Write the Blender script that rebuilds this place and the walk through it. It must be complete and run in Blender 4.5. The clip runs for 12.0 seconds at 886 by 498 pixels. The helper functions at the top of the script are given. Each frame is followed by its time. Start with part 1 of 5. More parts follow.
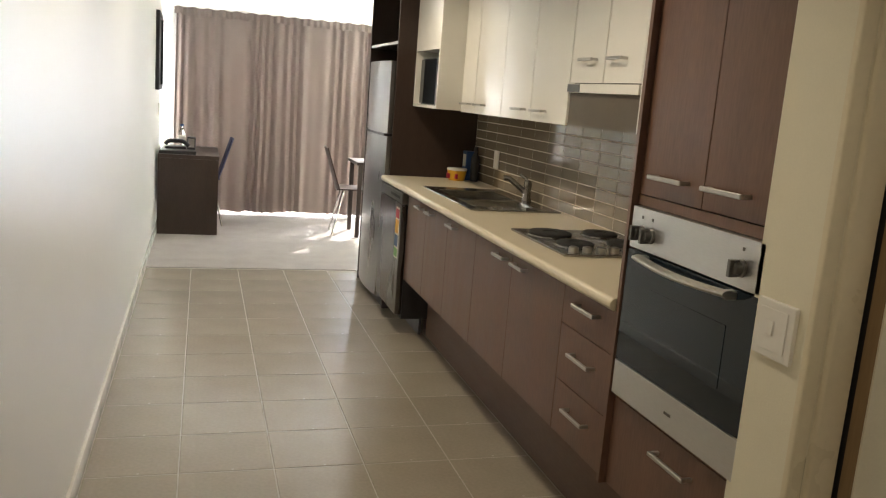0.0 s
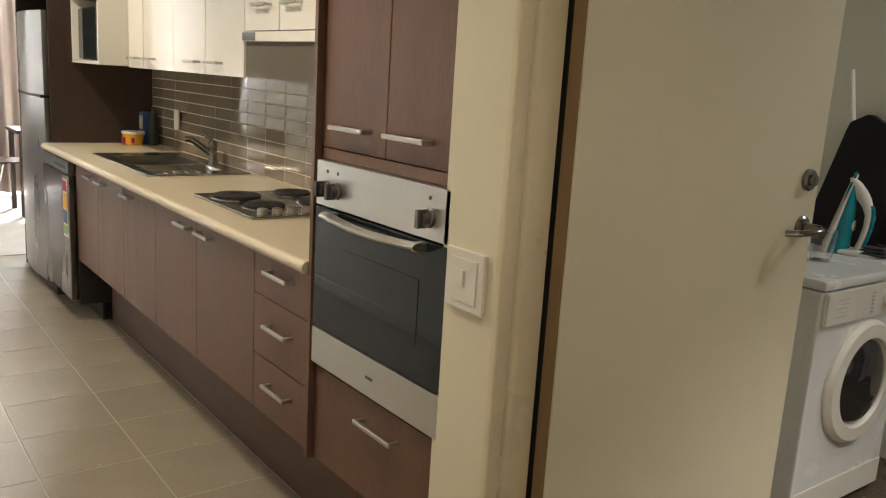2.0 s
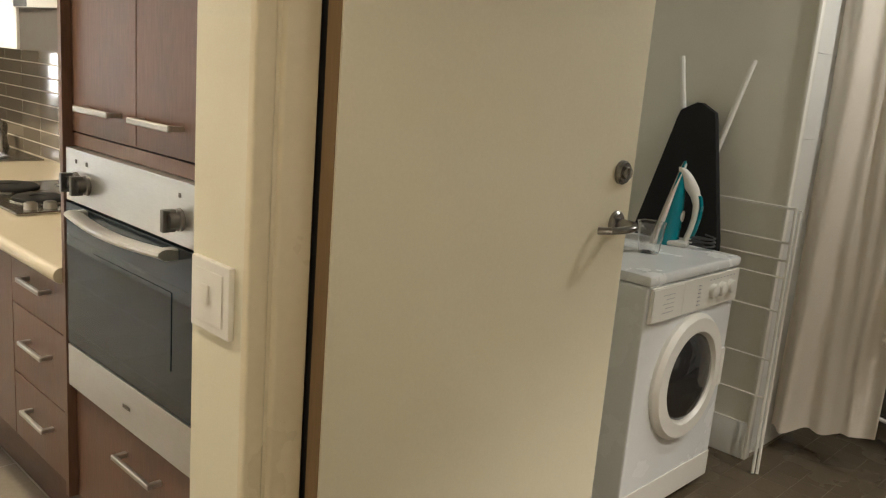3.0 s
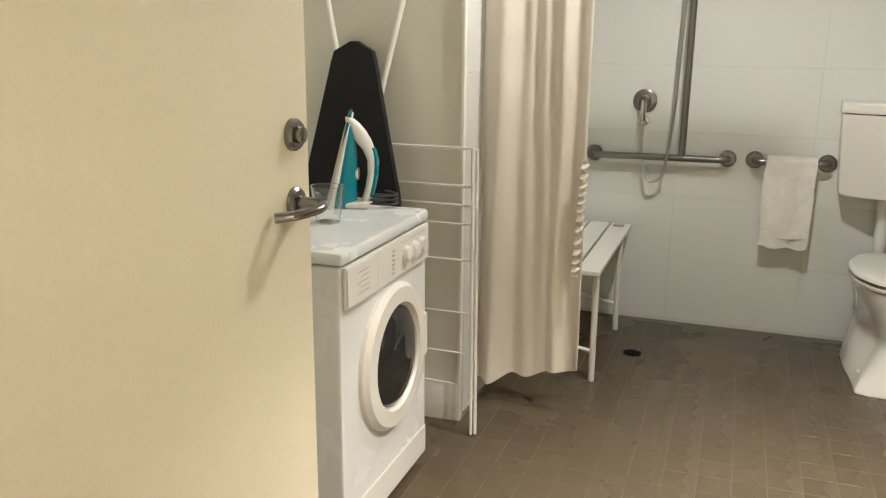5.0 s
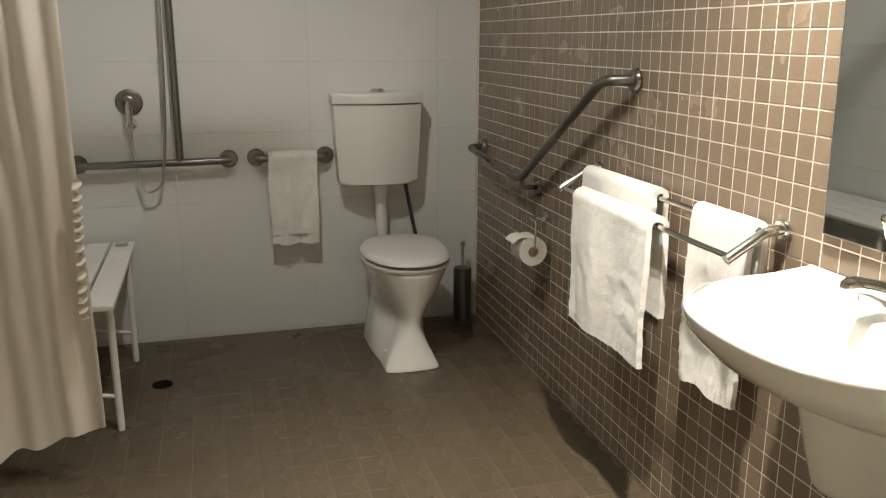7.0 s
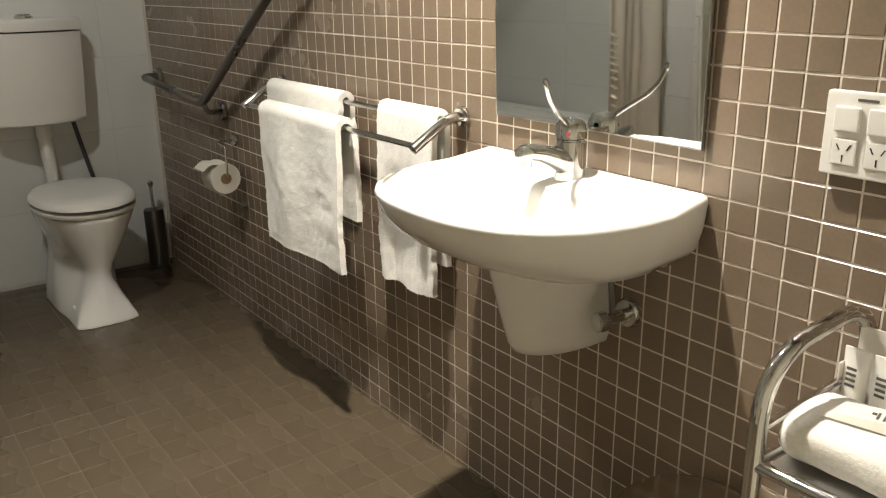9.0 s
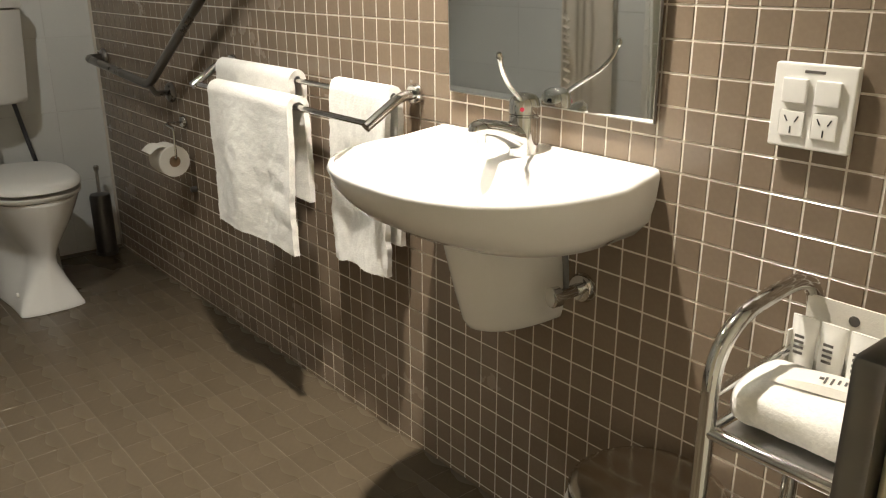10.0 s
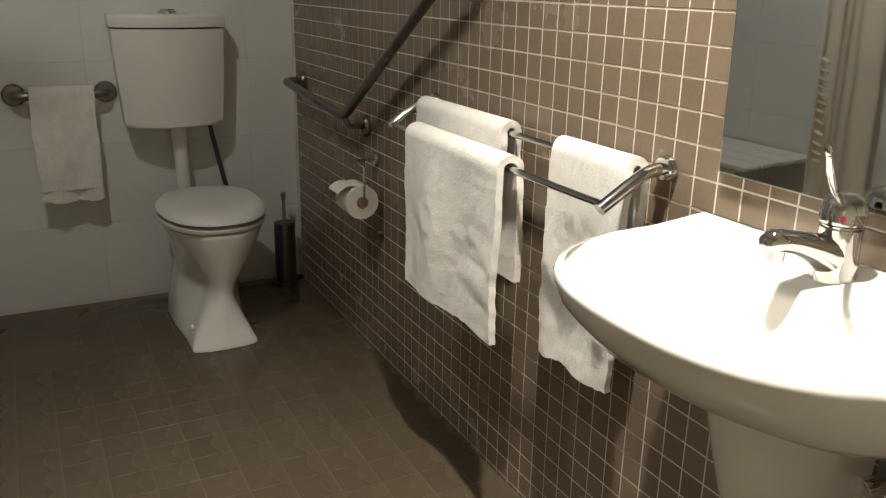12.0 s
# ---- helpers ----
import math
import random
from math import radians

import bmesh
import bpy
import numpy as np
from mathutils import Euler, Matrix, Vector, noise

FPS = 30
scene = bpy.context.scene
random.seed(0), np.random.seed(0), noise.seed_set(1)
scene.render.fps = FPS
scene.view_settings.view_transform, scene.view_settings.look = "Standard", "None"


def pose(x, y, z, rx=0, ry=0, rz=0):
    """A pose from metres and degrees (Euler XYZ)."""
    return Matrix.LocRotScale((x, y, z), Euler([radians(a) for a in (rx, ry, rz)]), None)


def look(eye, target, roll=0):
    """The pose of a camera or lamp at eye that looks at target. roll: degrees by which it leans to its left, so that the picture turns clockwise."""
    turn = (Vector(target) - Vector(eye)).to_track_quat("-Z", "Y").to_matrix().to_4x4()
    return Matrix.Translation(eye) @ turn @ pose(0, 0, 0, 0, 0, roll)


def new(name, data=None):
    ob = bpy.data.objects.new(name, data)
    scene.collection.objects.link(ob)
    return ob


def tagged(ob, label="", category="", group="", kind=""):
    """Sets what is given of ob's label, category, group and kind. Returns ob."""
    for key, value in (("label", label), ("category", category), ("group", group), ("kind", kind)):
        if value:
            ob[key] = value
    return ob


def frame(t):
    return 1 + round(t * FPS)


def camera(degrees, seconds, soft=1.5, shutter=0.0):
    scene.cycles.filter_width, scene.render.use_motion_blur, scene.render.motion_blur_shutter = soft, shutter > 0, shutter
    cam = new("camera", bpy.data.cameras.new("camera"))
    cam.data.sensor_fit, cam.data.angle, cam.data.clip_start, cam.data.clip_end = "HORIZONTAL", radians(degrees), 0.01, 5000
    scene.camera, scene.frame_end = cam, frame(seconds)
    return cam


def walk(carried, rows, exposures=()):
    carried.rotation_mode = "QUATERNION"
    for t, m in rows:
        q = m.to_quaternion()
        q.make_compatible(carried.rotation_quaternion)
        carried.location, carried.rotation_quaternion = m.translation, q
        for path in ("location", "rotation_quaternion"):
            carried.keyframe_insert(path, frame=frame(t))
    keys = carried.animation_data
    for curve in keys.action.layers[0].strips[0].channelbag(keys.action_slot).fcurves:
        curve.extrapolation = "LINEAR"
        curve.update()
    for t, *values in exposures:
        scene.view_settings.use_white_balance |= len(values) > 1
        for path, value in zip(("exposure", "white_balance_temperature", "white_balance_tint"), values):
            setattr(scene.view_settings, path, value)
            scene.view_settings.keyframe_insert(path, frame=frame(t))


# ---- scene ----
cam = camera(56.6, 12.0, 1.2)
PATH = [
    (0, (3.253, 2.458, 1.427), (3.822, 4.341, 1.065), 4.5),
    (0.5, (3.263, 2.486, 1.422), (3.885, 4.35, 1.053), 4.3),
    (1, (3.263, 2.529, 1.418), (4.049, 4.329, 1.042), 4.4),
    (1.5, (3.287, 2.569, 1.408), (4.299, 4.252, 1.031), 4.1),
    (2, (3.396, 2.604, 1.398), (4.583, 4.162, 0.99), 3.5),
    (2.5, (3.564, 2.656, 1.412), (4.838, 4.141, 0.997), 4.6),
    (3, (3.701, 2.671, 1.401), (5.115, 4.019, 0.975), 4.7),
    (3.1, (3.724, 2.683, 1.392), (5.185, 3.979, 0.963), 4.5),
    (3.5, (3.789, 2.757, 1.394), (5.441, 3.792, 0.951), 3.5),
    (3.7, (3.772, 2.779, 1.404), (5.477, 3.723, 0.952), 2.6),
    (5.3, (4.164, 2.98, 1.356), (6.015, 3.557, 0.868), 0.7),
    (5.5, (4.193, 2.979, 1.354), (6.068, 3.482, 0.873), 0.8),
    (6, (4.298, 3.031, 1.353), (6.233, 3.187, 0.871), 1.0),
    (6.5, (4.368, 3.064, 1.356), (6.297, 2.853, 0.872), 0.4),
    (7, (4.393, 3.071, 1.352), (6.26, 2.549, 0.857), 0.1),
    (7.5, (4.394, 3.054, 1.342), (6.172, 2.295, 0.832), -0.3),
    (7.7, (4.398, 3.061, 1.332), (6.139, 2.223, 0.816), -0.4),
    (9.3, (4.413, 3.022, 1.224), (5.911, 1.86, 0.589), -0.6),
    (9.5, (4.412, 3.022, 1.218), (5.894, 1.841, 0.577), -0.4),
    (10, (4.414, 3.025, 1.212), (5.869, 1.814, 0.567), -0.2),
    (10.5, (4.433, 3.027, 1.217), (5.891, 1.82, 0.572), -0.2),
    (11, (4.516, 2.995, 1.218), (6.04, 1.868, 0.579), -0.1),
    (11.5, (4.676, 2.916, 1.223), (6.304, 1.933, 0.602), 0.6),
    (12, (4.818, 2.859, 1.245), (6.512, 1.992, 0.63), 1.1),
]
EXPOSURES = [(0, 0.72), (1.5, 0.95), (2.5, 1.3), (3.5, 1.75), (5.5, 2.5), (6.5, 2.12), (7.5, 1.45), (9.5, 1.5), (10.5, 1.48), (11.5, 1.22), (12, 1.08)]
walk(cam, [(t, look(eye, target, roll)) for t, eye, target, roll in PATH], EXPOSURES)

# ---- world, sun, lamps ----
world = bpy.data.worlds.new("world")
scene.world = world
world.use_nodes = True
wt = world.node_tree
sky = wt.nodes.new("ShaderNodeTexSky")
sky.sky_type = "NISHITA"
sky.sun_disc = False
SUN_AZ, SUN_EL = radians(30), radians(36)
sky.sun_elevation, sky.sun_rotation = SUN_EL, SUN_AZ
wt.links.new(sky.outputs[0], wt.nodes["Background"].inputs[0])
wt.nodes["Background"].inputs[1].default_value = 0.1


def lamp(name, kind, place, watts, colour, **more):
    data = bpy.data.lights.new(name, kind)
    data.energy, data.color = watts, colour
    ob = new(name, data)
    ob.matrix_world = place
    return ob


sun = lamp("sun", "SUN", look((0, 0, 0), (-math.sin(SUN_AZ) * math.cos(SUN_EL), -math.cos(SUN_AZ) * math.cos(SUN_EL), -math.sin(SUN_EL))), 5.0, (1, 0.95, 0.88))
sun.data.angle = radians(0.5)
day = lamp("window_daylight", "AREA", look((4.2, 12.05, 1.15), (4.2, 8, 1.0)), 350, (0.86, 0.93, 1.0))
day.data.shape, day.data.size, day.data.size_y = "RECTANGLE", 3.0, 2.1
WARM, NEUTRAL = (1.0, 0.93, 0.815), (0.99, 0.98, 0.92)
for spot_name, x, y, watts, cone in (("downlight_basin", 5.68, 2.28, 114, 95), ("downlight_bathroom", 6.62, 2.95, 15.5, 172), ("downlight_kitchen", 3.7, 4.95, 22, 150), ("downlight_kitchen", 3.8, 7.0, 25, 150)):
    s = lamp(spot_name, "SPOT", look((x, y, 2.37), (x, y, 0)), watts, (1.0, 0.85, 0.63) if "kitchen" in spot_name else NEUTRAL if "bathroom" in spot_name else WARM)
    s.data.spot_size, s.data.spot_blend, s.data.shadow_soft_size = radians(cone), 1.0 if cone < 100 else 0.6, 0.03
# unseen fill lamp, added to brighten the hall wall and door leaf
s = lamp("hall_fill", "SPOT", look((3.6, 2.6, 2.37), (3.6, 2.6, 0)), 12, (1.0, 0.84, 0.62))
s.data.spot_size, s.data.spot_blend, s.data.shadow_soft_size = radians(150), 0.6, 0.04


# ---- materials ----
def material(name, colour, rough=0.5, metal=0.0, vary=0.08, scale=6.0, fine=90.0, bump=0.02, random_vary=0.0, coat=0.0, sheen=0.0, stretch=(1, 1, 1), island=False, trans=0.0, rough_vary=0.06, spec=0.5):
    m = bpy.data.materials.new(name)
    m.use_nodes = True
    t = m.node_tree
    b = t.nodes["Principled BSDF"]
    b.inputs["Metallic"].default_value = metal
    b.inputs["Coat Weight"].default_value = coat
    b.inputs["Coat Roughness"].default_value = 0.08
    b.inputs["Sheen Weight"].default_value = sheen
    b.inputs["Transmission Weight"].default_value = trans
    b.inputs["Specular IOR Level"].default_value = spec
    co = t.nodes.new("ShaderNodeTexCoord")
    mp = t.nodes.new("ShaderNodeMapping")
    mp.inputs["Scale"].default_value = stretch
    t.links.new(co.outputs["Object"], mp.inputs[0])
    big, small = t.nodes.new("ShaderNodeTexNoise"), t.nodes.new("ShaderNodeTexNoise")
    big.inputs["Scale"].default_value, small.inputs["Scale"].default_value = scale, fine
    big.inputs["Detail"].default_value, small.inputs["Detail"].default_value = 4, 3
    t.links.new(mp.outputs[0], big.inputs[0])
    t.links.new(mp.outputs[0], small.inputs[0])
    mix = t.nodes.new("ShaderNodeMath")
    mix.operation = "MULTIPLY_ADD"
    mix.inputs[1].default_value = 0.5
    t.links.new(small.outputs[0], mix.inputs[0])
    half = t.nodes.new("ShaderNodeMath")
    half.operation = "MULTIPLY"
    half.inputs[1].default_value = 0.5
    t.links.new(big.outputs[0], half.inputs[0])
    t.links.new(half.outputs[0], mix.inputs[2])
    ramp = t.nodes.new("ShaderNodeMapRange")
    ramp.inputs["From Min"].default_value, ramp.inputs["From Max"].default_value = 0.3, 0.7
    ramp.inputs["To Min"].default_value, ramp.inputs["To Max"].default_value = 1 - vary, 1 + vary
    t.links.new(mix.outputs[0], ramp.inputs[0])
    value = ramp.outputs[0]
    if random_vary:
        src_node = t.nodes.new("ShaderNodeNewGeometry" if island else "ShaderNodeObjectInfo")
        rr = t.nodes.new("ShaderNodeMapRange")
        rr.inputs["To Min"].default_value, rr.inputs["To Max"].default_value = 1 - random_vary, 1 + random_vary
        t.links.new(src_node.outputs["Random Per Island" if island else "Random"], rr.inputs[0])
        mul = t.nodes.new("ShaderNodeMath")
        mul.operation = "MULTIPLY"
        t.links.new(value, mul.inputs[0])
        t.links.new(rr.outputs[0], mul.inputs[1])
        value = mul.outputs[0]
    vm = t.nodes.new("ShaderNodeVectorMath")
    vm.operation = "SCALE"
    vm.inputs[0].default_value = colour
    t.links.new(value, vm.inputs["Scale"])
    t.links.new(vm.outputs[0], b.inputs["Base Color"])
    rg = t.nodes.new("ShaderNodeMapRange")
    rg.inputs["From Min"].default_value, rg.inputs["From Max"].default_value = 0.3, 0.7
    rg.inputs["To Min"].default_value, rg.inputs["To Max"].default_value = max(rough - rough_vary, 0.02), rough + rough_vary
    t.links.new(big.outputs[0], rg.inputs[0])
    t.links.new(rg.outputs[0], b.inputs["Roughness"])
    if bump:
        bp = t.nodes.new("ShaderNodeBump")
        bp.inputs["Strength"].default_value, bp.inputs["Distance"].default_value = min(1.0, bump * 10), 0.002
        t.links.new(mix.outputs[0], bp.inputs["Height"])
        t.links.new(bp.outputs[0], b.inputs["Normal"])
    return m


PAINT = material("wall_paint", (0.80, 0.752, 0.60), 0.55, vary=0.03, fine=220, bump=0.03)
PAINT_HALL = material("hall_paint", (0.80, 0.79, 0.75), 0.32, vary=0.02, scale=1.5, fine=220, bump=0.0, rough_vary=0.0)
CEIL = material("ceiling_paint", (0.82, 0.81, 0.78), 0.7, vary=0.02, fine=200)
PAINT_NICHE = material("niche_paint", (0.78, 0.765, 0.68), 0.55, vary=0.03, fine=220, bump=0.03)
TRIM = material("trim_gloss_paint", (0.77, 0.69, 0.515), 0.32, vary=0.04, fine=60)
DOOR = material("door_paint", (0.735, 0.685, 0.535), 0.38, vary=0.04, scale=2, fine=150, bump=0.02)
GROUT = material("floor_grout", (0.43, 0.385, 0.325), 0.85, vary=0.12, fine=200, bump=0.05)
TILE = material("kitchen_floor_tile", (0.36, 0.315, 0.255), 0.22, vary=0.10, scale=3, fine=70, bump=0.008, random_vary=0.04)
CARPET = material("carpet", (0.36, 0.32, 0.295), 0.95, vary=0.16, scale=5, fine=420, bump=0.1)
WOOD = material("dark_wood_laminate", (0.145, 0.078, 0.053), 0.36, vary=0.26, scale=5, fine=60, bump=0.01, stretch=(2.5, 2.5, 0.35))
WOOD_DARK = material("espresso_laminate", (0.045, 0.028, 0.022), 0.4, vary=0.2, scale=5, fine=60, bump=0.01, stretch=(2.5, 2.5, 0.35))
KICK = material("kickboard_laminate", (0.115, 0.066, 0.046), 0.5, vary=0.2, stretch=(1, 0.3, 2))
GLOSSWHITE = material("white_gloss_laminate", (0.83, 0.81, 0.75), 0.16, vary=0.015, bump=0.0)
WORKTOP = material("cream_worktop_laminate", (0.70, 0.62, 0.47), 0.3, vary=0.025, scale=30, fine=400, bump=0.0, rough_vary=0.0)
STEEL = material("brushed_steel", (0.60, 0.60, 0.59), 0.34, 1.0, vary=0.06, scale=3, fine=40, bump=0.0, stretch=(1, 1, 8))
STEEL_FRIDGE = material("silver_fridge_steel", (0.33, 0.325, 0.32), 0.3, 1.0, vary=0.06, scale=3, fine=40, bump=0.0, stretch=(1, 1, 0.2))
STEEL_DISHWASHER = material("dark_brushed_steel", (0.17, 0.165, 0.16), 0.26, 1.0, vary=0.06, scale=3, fine=40, bump=0.0, stretch=(1, 1, 0.2))
STEEL_SINK = material("sink_steel", (0.36, 0.355, 0.34), 0.2, 1.0, vary=0.05, fine=120, bump=0.0)
NICKEL = material("satin_nickel", (0.26, 0.25, 0.235), 0.25, 1.0, vary=0.05, fine=120, bump=0.0)
STEEL_FLAT = material("satin_steel", (0.52, 0.51, 0.49), 0.36, 1.0, vary=0.05, fine=120)
STEEL_DARK = material("dark_steel", (0.18, 0.175, 0.17), 0.35, 1.0, vary=0.1)
RAIL = material("satin_stainless_rail", (0.24, 0.225, 0.21), 0.30, 1.0, vary=0.08, fine=160)
SPUN = material("polished_spun_steel", (0.62, 0.58, 0.52), 0.15, 1.0, vary=0.05, scale=3, bump=0.0, rough_vary=0.02)
CHROME = material("chrome", (0.62, 0.615, 0.60), 0.06, 1.0, vary=0.02, bump=0.0, rough_vary=0.02)
spun_tangent = SPUN.node_tree.nodes.new("ShaderNodeTangent")
spun_tangent.direction_type, spun_tangent.axis = "RADIAL", "Z"
spun_shader = SPUN.node_tree.nodes["Principled BSDF"]
spun_shader.inputs["Anisotropic"].default_value = 0.9
spun_shader.inputs["Anisotropic Rotation"].default_value = 0.25
SPUN.node_tree.links.new(spun_tangent.outputs[0], spun_shader.inputs["Tangent"])
BLACKGLASS = material("oven_glass", (0.008, 0.016, 0.024), 0.03, vary=0.1, bump=0.0, spec=0.5, rough_vary=0.0)
VOID = material("black_grate", (0.006, 0.006, 0.006), 0.9, vary=0.2, spec=0.1)
BLACK = material("black_plastic", (0.02, 0.02, 0.022), 0.42, vary=0.2)
DARKGREY = material("dark_grey_plastic", (0.06, 0.06, 0.065), 0.5, vary=0.15)
IRONPLATE = material("cast_iron_hotplate", (0.012, 0.012, 0.012), 0.7, vary=0.25)
CERAMIC = material("white_ceramic", (0.785, 0.765, 0.725), 0.09, vary=0.015, bump=0.0, coat=0.4, rough_vary=0.02)
PLASTIC = material("white_plastic", (0.80, 0.78, 0.73), 0.34, vary=0.02, bump=0.0)
ENAMEL = material("white_enamel", (0.80, 0.82, 0.83), 0.25, vary=0.02, bump=0.0)
WHITEWIRE = material("white_coated_wire", (0.78, 0.76, 0.70), 0.4, vary=0.04)
SPLASH = material("taupe_glass_tile", (0.23, 0.196, 0.150), 0.045, vary=0.10, scale=4, bump=0.004, random_vary=0.09, rough_vary=0.015, coat=0.5)
MOSAIC = material("taupe_mosaic_tile", (0.210, 0.158, 0.112), 0.23, vary=0.08, scale=8, fine=120, bump=0.012, random_vary=0.10)
MOSAIC_REST = material("taupe_mosaic_tile_rest", (0.210, 0.158, 0.112), 0.23, vary=0.08, scale=8, fine=120, bump=0.012, random_vary=0.10, island=True)
MGROUT = material("mosaic_grout", (0.68, 0.62, 0.53), 0.85, vary=0.10, fine=200, bump=0.05)
WTILE = material("white_wall_tile", (0.72, 0.72, 0.69), 0.16, vary=0.02, scale=2, bump=0.006, random_vary=0.015)
WGROUT = material("white_tile_grout", (0.63, 0.62, 0.59), 0.8, vary=0.08, fine=200)
BTILE = material("bathroom_floor_tile", (0.095, 0.073, 0.047), 0.27, vary=0.14, scale=2.2, fine=80, bump=0.004, random_vary=0.05, rough_vary=0.03, spec=0.32)
BTILE_REST = material("bathroom_floor_tile_rest", (0.095, 0.073, 0.047), 0.27, vary=0.14, scale=2.2, fine=80, bump=0.004, random_vary=0.05, rough_vary=0.03, spec=0.32, island=True)
BGROUT = material("bathroom_floor_grout", (0.150, 0.120, 0.083), 0.6, vary=0.25, fine=150)
TOWEL = material("white_terry_towel", (0.78, 0.755, 0.70), 0.95, vary=0.12, scale=22, fine=190, bump=0.2, sheen=0.4)
DRAPE = material("taupe_curtain_fabric", (0.285, 0.23, 0.205), 0.9, vary=0.10, scale=3, fine=500, bump=0.04, stretch=(1, 1, 0.2))
SHOWER_FABRIC = material("cream_shower_curtain", (0.88, 0.82, 0.74), 0.6, vary=0.04, scale=3, fine=350, bump=0.03)
BOARD = material("black_ironing_cover", (0.012, 0.012, 0.013), 0.9, vary=0.25, fine=400, bump=0.06)
TEAL = material("teal_plastic", (0.0, 0.22, 0.27), 0.25, vary=0.05, bump=0.0)
CLEAR = material("clear_plastic", (0.95, 0.95, 0.95), 0.05, trans=1.0, vary=0.01, bump=0.0, rough_vary=0.02)
DOORGLASS = material("washer_door_glass", (0.02, 0.02, 0.022), 0.05, vary=0.05, bump=0.0, spec=0.8, rough_vary=0.02)
DOOR_EDGE = material("bare_door_edge", (0.27, 0.18, 0.095), 0.6, vary=0.15, scale=5, fine=60, stretch=(3, 3, 0.3))
MIRROR = material("mirror_glass", (0.86, 0.88, 0.87), 0.02, 1.0, vary=0.0, bump=0.0, rough_vary=0.0)
PAPER = material("white_paper", (0.80, 0.76, 0.68), 0.9, vary=0.04, fine=300, bump=0.04)
CARD = material("brown_card", (0.25, 0.16, 0.09), 0.9)
PRINT = material("pale_grey_print", (0.42, 0.43, 0.45), 0.6, vary=0.03)
INK = material("grey_ink", (0.10, 0.09, 0.08), 0.6)
YELLOW = material("yellow_plastic", (0.75, 0.42, 0.03), 0.35)
RED = material("red_plastic", (0.40, 0.02, 0.05), 0.35)
BLUE = material("blue_print", (0.04, 0.10, 0.26), 0.4)
GREEN = material("green_print", (0.20, 0.45, 0.15), 0.4)
SEATBLUE = material("navy_upholstery", (0.035, 0.035, 0.09), 0.85, vary=0.2, fine=300, bump=0.05)
PLYDARK = material("dark_bent_plywood", (0.05, 0.03, 0.024), 0.35, vary=0.15, stretch=(1, 1, 0.3))
VISOR = material("taupe_hood_panel", (0.12, 0.10, 0.075), 0.6, vary=0.05)
OUTSIDE = material("balcony_concrete", (0.5, 0.48, 0.45), 0.8, vary=0.1)
GLASS = material("window_glass", (1, 1, 1), 0.0, trans=1.0, vary=0.0, bump=0.0, rough_vary=0.0)


# ---- mesh helpers ----
def box(bm, x0, x1, y0, y1, z0, z1, bevel=0.0, segments=2):
    v = [bm.verts.new((x, y, z)) for x in (x0, x1) for y in (y0, y1) for z in (z0, z1)]
    f = [bm.faces.new([v[i] for i in q]) for q in ((0, 1, 3, 2), (4, 6, 7, 5), (0, 4, 5, 1), (2, 3, 7, 6), (0, 2, 6, 4), (1, 5, 7, 3))]
    if bevel:
        edges = list({e for q in f for e in q.edges})
        bmesh.ops.bevel(bm, geom=edges, offset=bevel, segments=segments, profile=0.5, affect="EDGES")
    return bm


def boxes(*sizes, bevel=0.0):
    bm = bmesh.new()
    for s in sizes:
        box(bm, *s, bevel=bevel)
    return bm


def lathe(bm, centre, profile, axis=(0, 0, 1), seg=32, sx=1.0, sy=1.0):
    """Turns (radius, height) pairs round an axis through centre."""
    q = Vector((0, 0, 1)).rotation_difference(Vector(axis).normalized()).to_matrix()
    rings = []
    for r, h in profile:
        rings.append([bm.verts.new(Vector(centre) + q @ Vector((r * sx * math.cos(2 * math.pi * k / seg), r * sy * math.sin(2 * math.pi * k / seg), h))) for k in range(seg)])
    for a, b in zip(rings, rings[1:]):
        for k in range(seg):
            bm.faces.new((a[k], a[(k + 1) % seg], b[(k + 1) % seg], b[k]))
    bm.faces.new(rings[0][::-1])
    bm.faces.new(rings[-1])
    return bm


def rounded(points, radius, steps=6):
    """The line through points with its corners rounded."""
    pts = [Vector(p) for p in points]
    out = [pts[0]]
    for a, b, c in zip(pts, pts[1:], pts[2:]):
        u, w = (a - b), (c - b)
        r = min(radius, u.length * 0.49, w.length * 0.49)
        p, q = b + u.normalized() * r, b + w.normalized() * r
        for i in range(steps + 1):
            k = i / steps
            out.append(p * (1 - k) ** 2 + b * 2 * k * (1 - k) + q * k * k)
    out.append(pts[-1])
    return out


def tube(bm, points, r, seg=12, flat=1.0):
    pts = [Vector(p) for p in points]
    t0 = (pts[1] - pts[0]).normalized()
    up = Vector((0, 0, 1)) if abs(t0.z) < 0.9 else Vector((1, 0, 0))
    n = t0.cross(up).normalized()
    rings = []
    for i, p in enumerate(pts):
        t = (pts[min(i + 1, len(pts) - 1)] - pts[max(i - 1, 0)]).normalized()
        n = (n - t * n.dot(t)).normalized()
        b = t.cross(n)
        rings.append([bm.verts.new(p + (n * math.cos(2 * math.pi * k / seg) + b * flat * math.sin(2 * math.pi * k / seg)) * r) for k in range(seg)])
    for a, b in zip(rings, rings[1:]):
        for k in range(seg):
            bm.faces.new((a[k], a[(k + 1) % seg], b[(k + 1) % seg], b[k]))
    bm.faces.new(rings[0][::-1])
    bm.faces.new(rings[-1])
    return bm


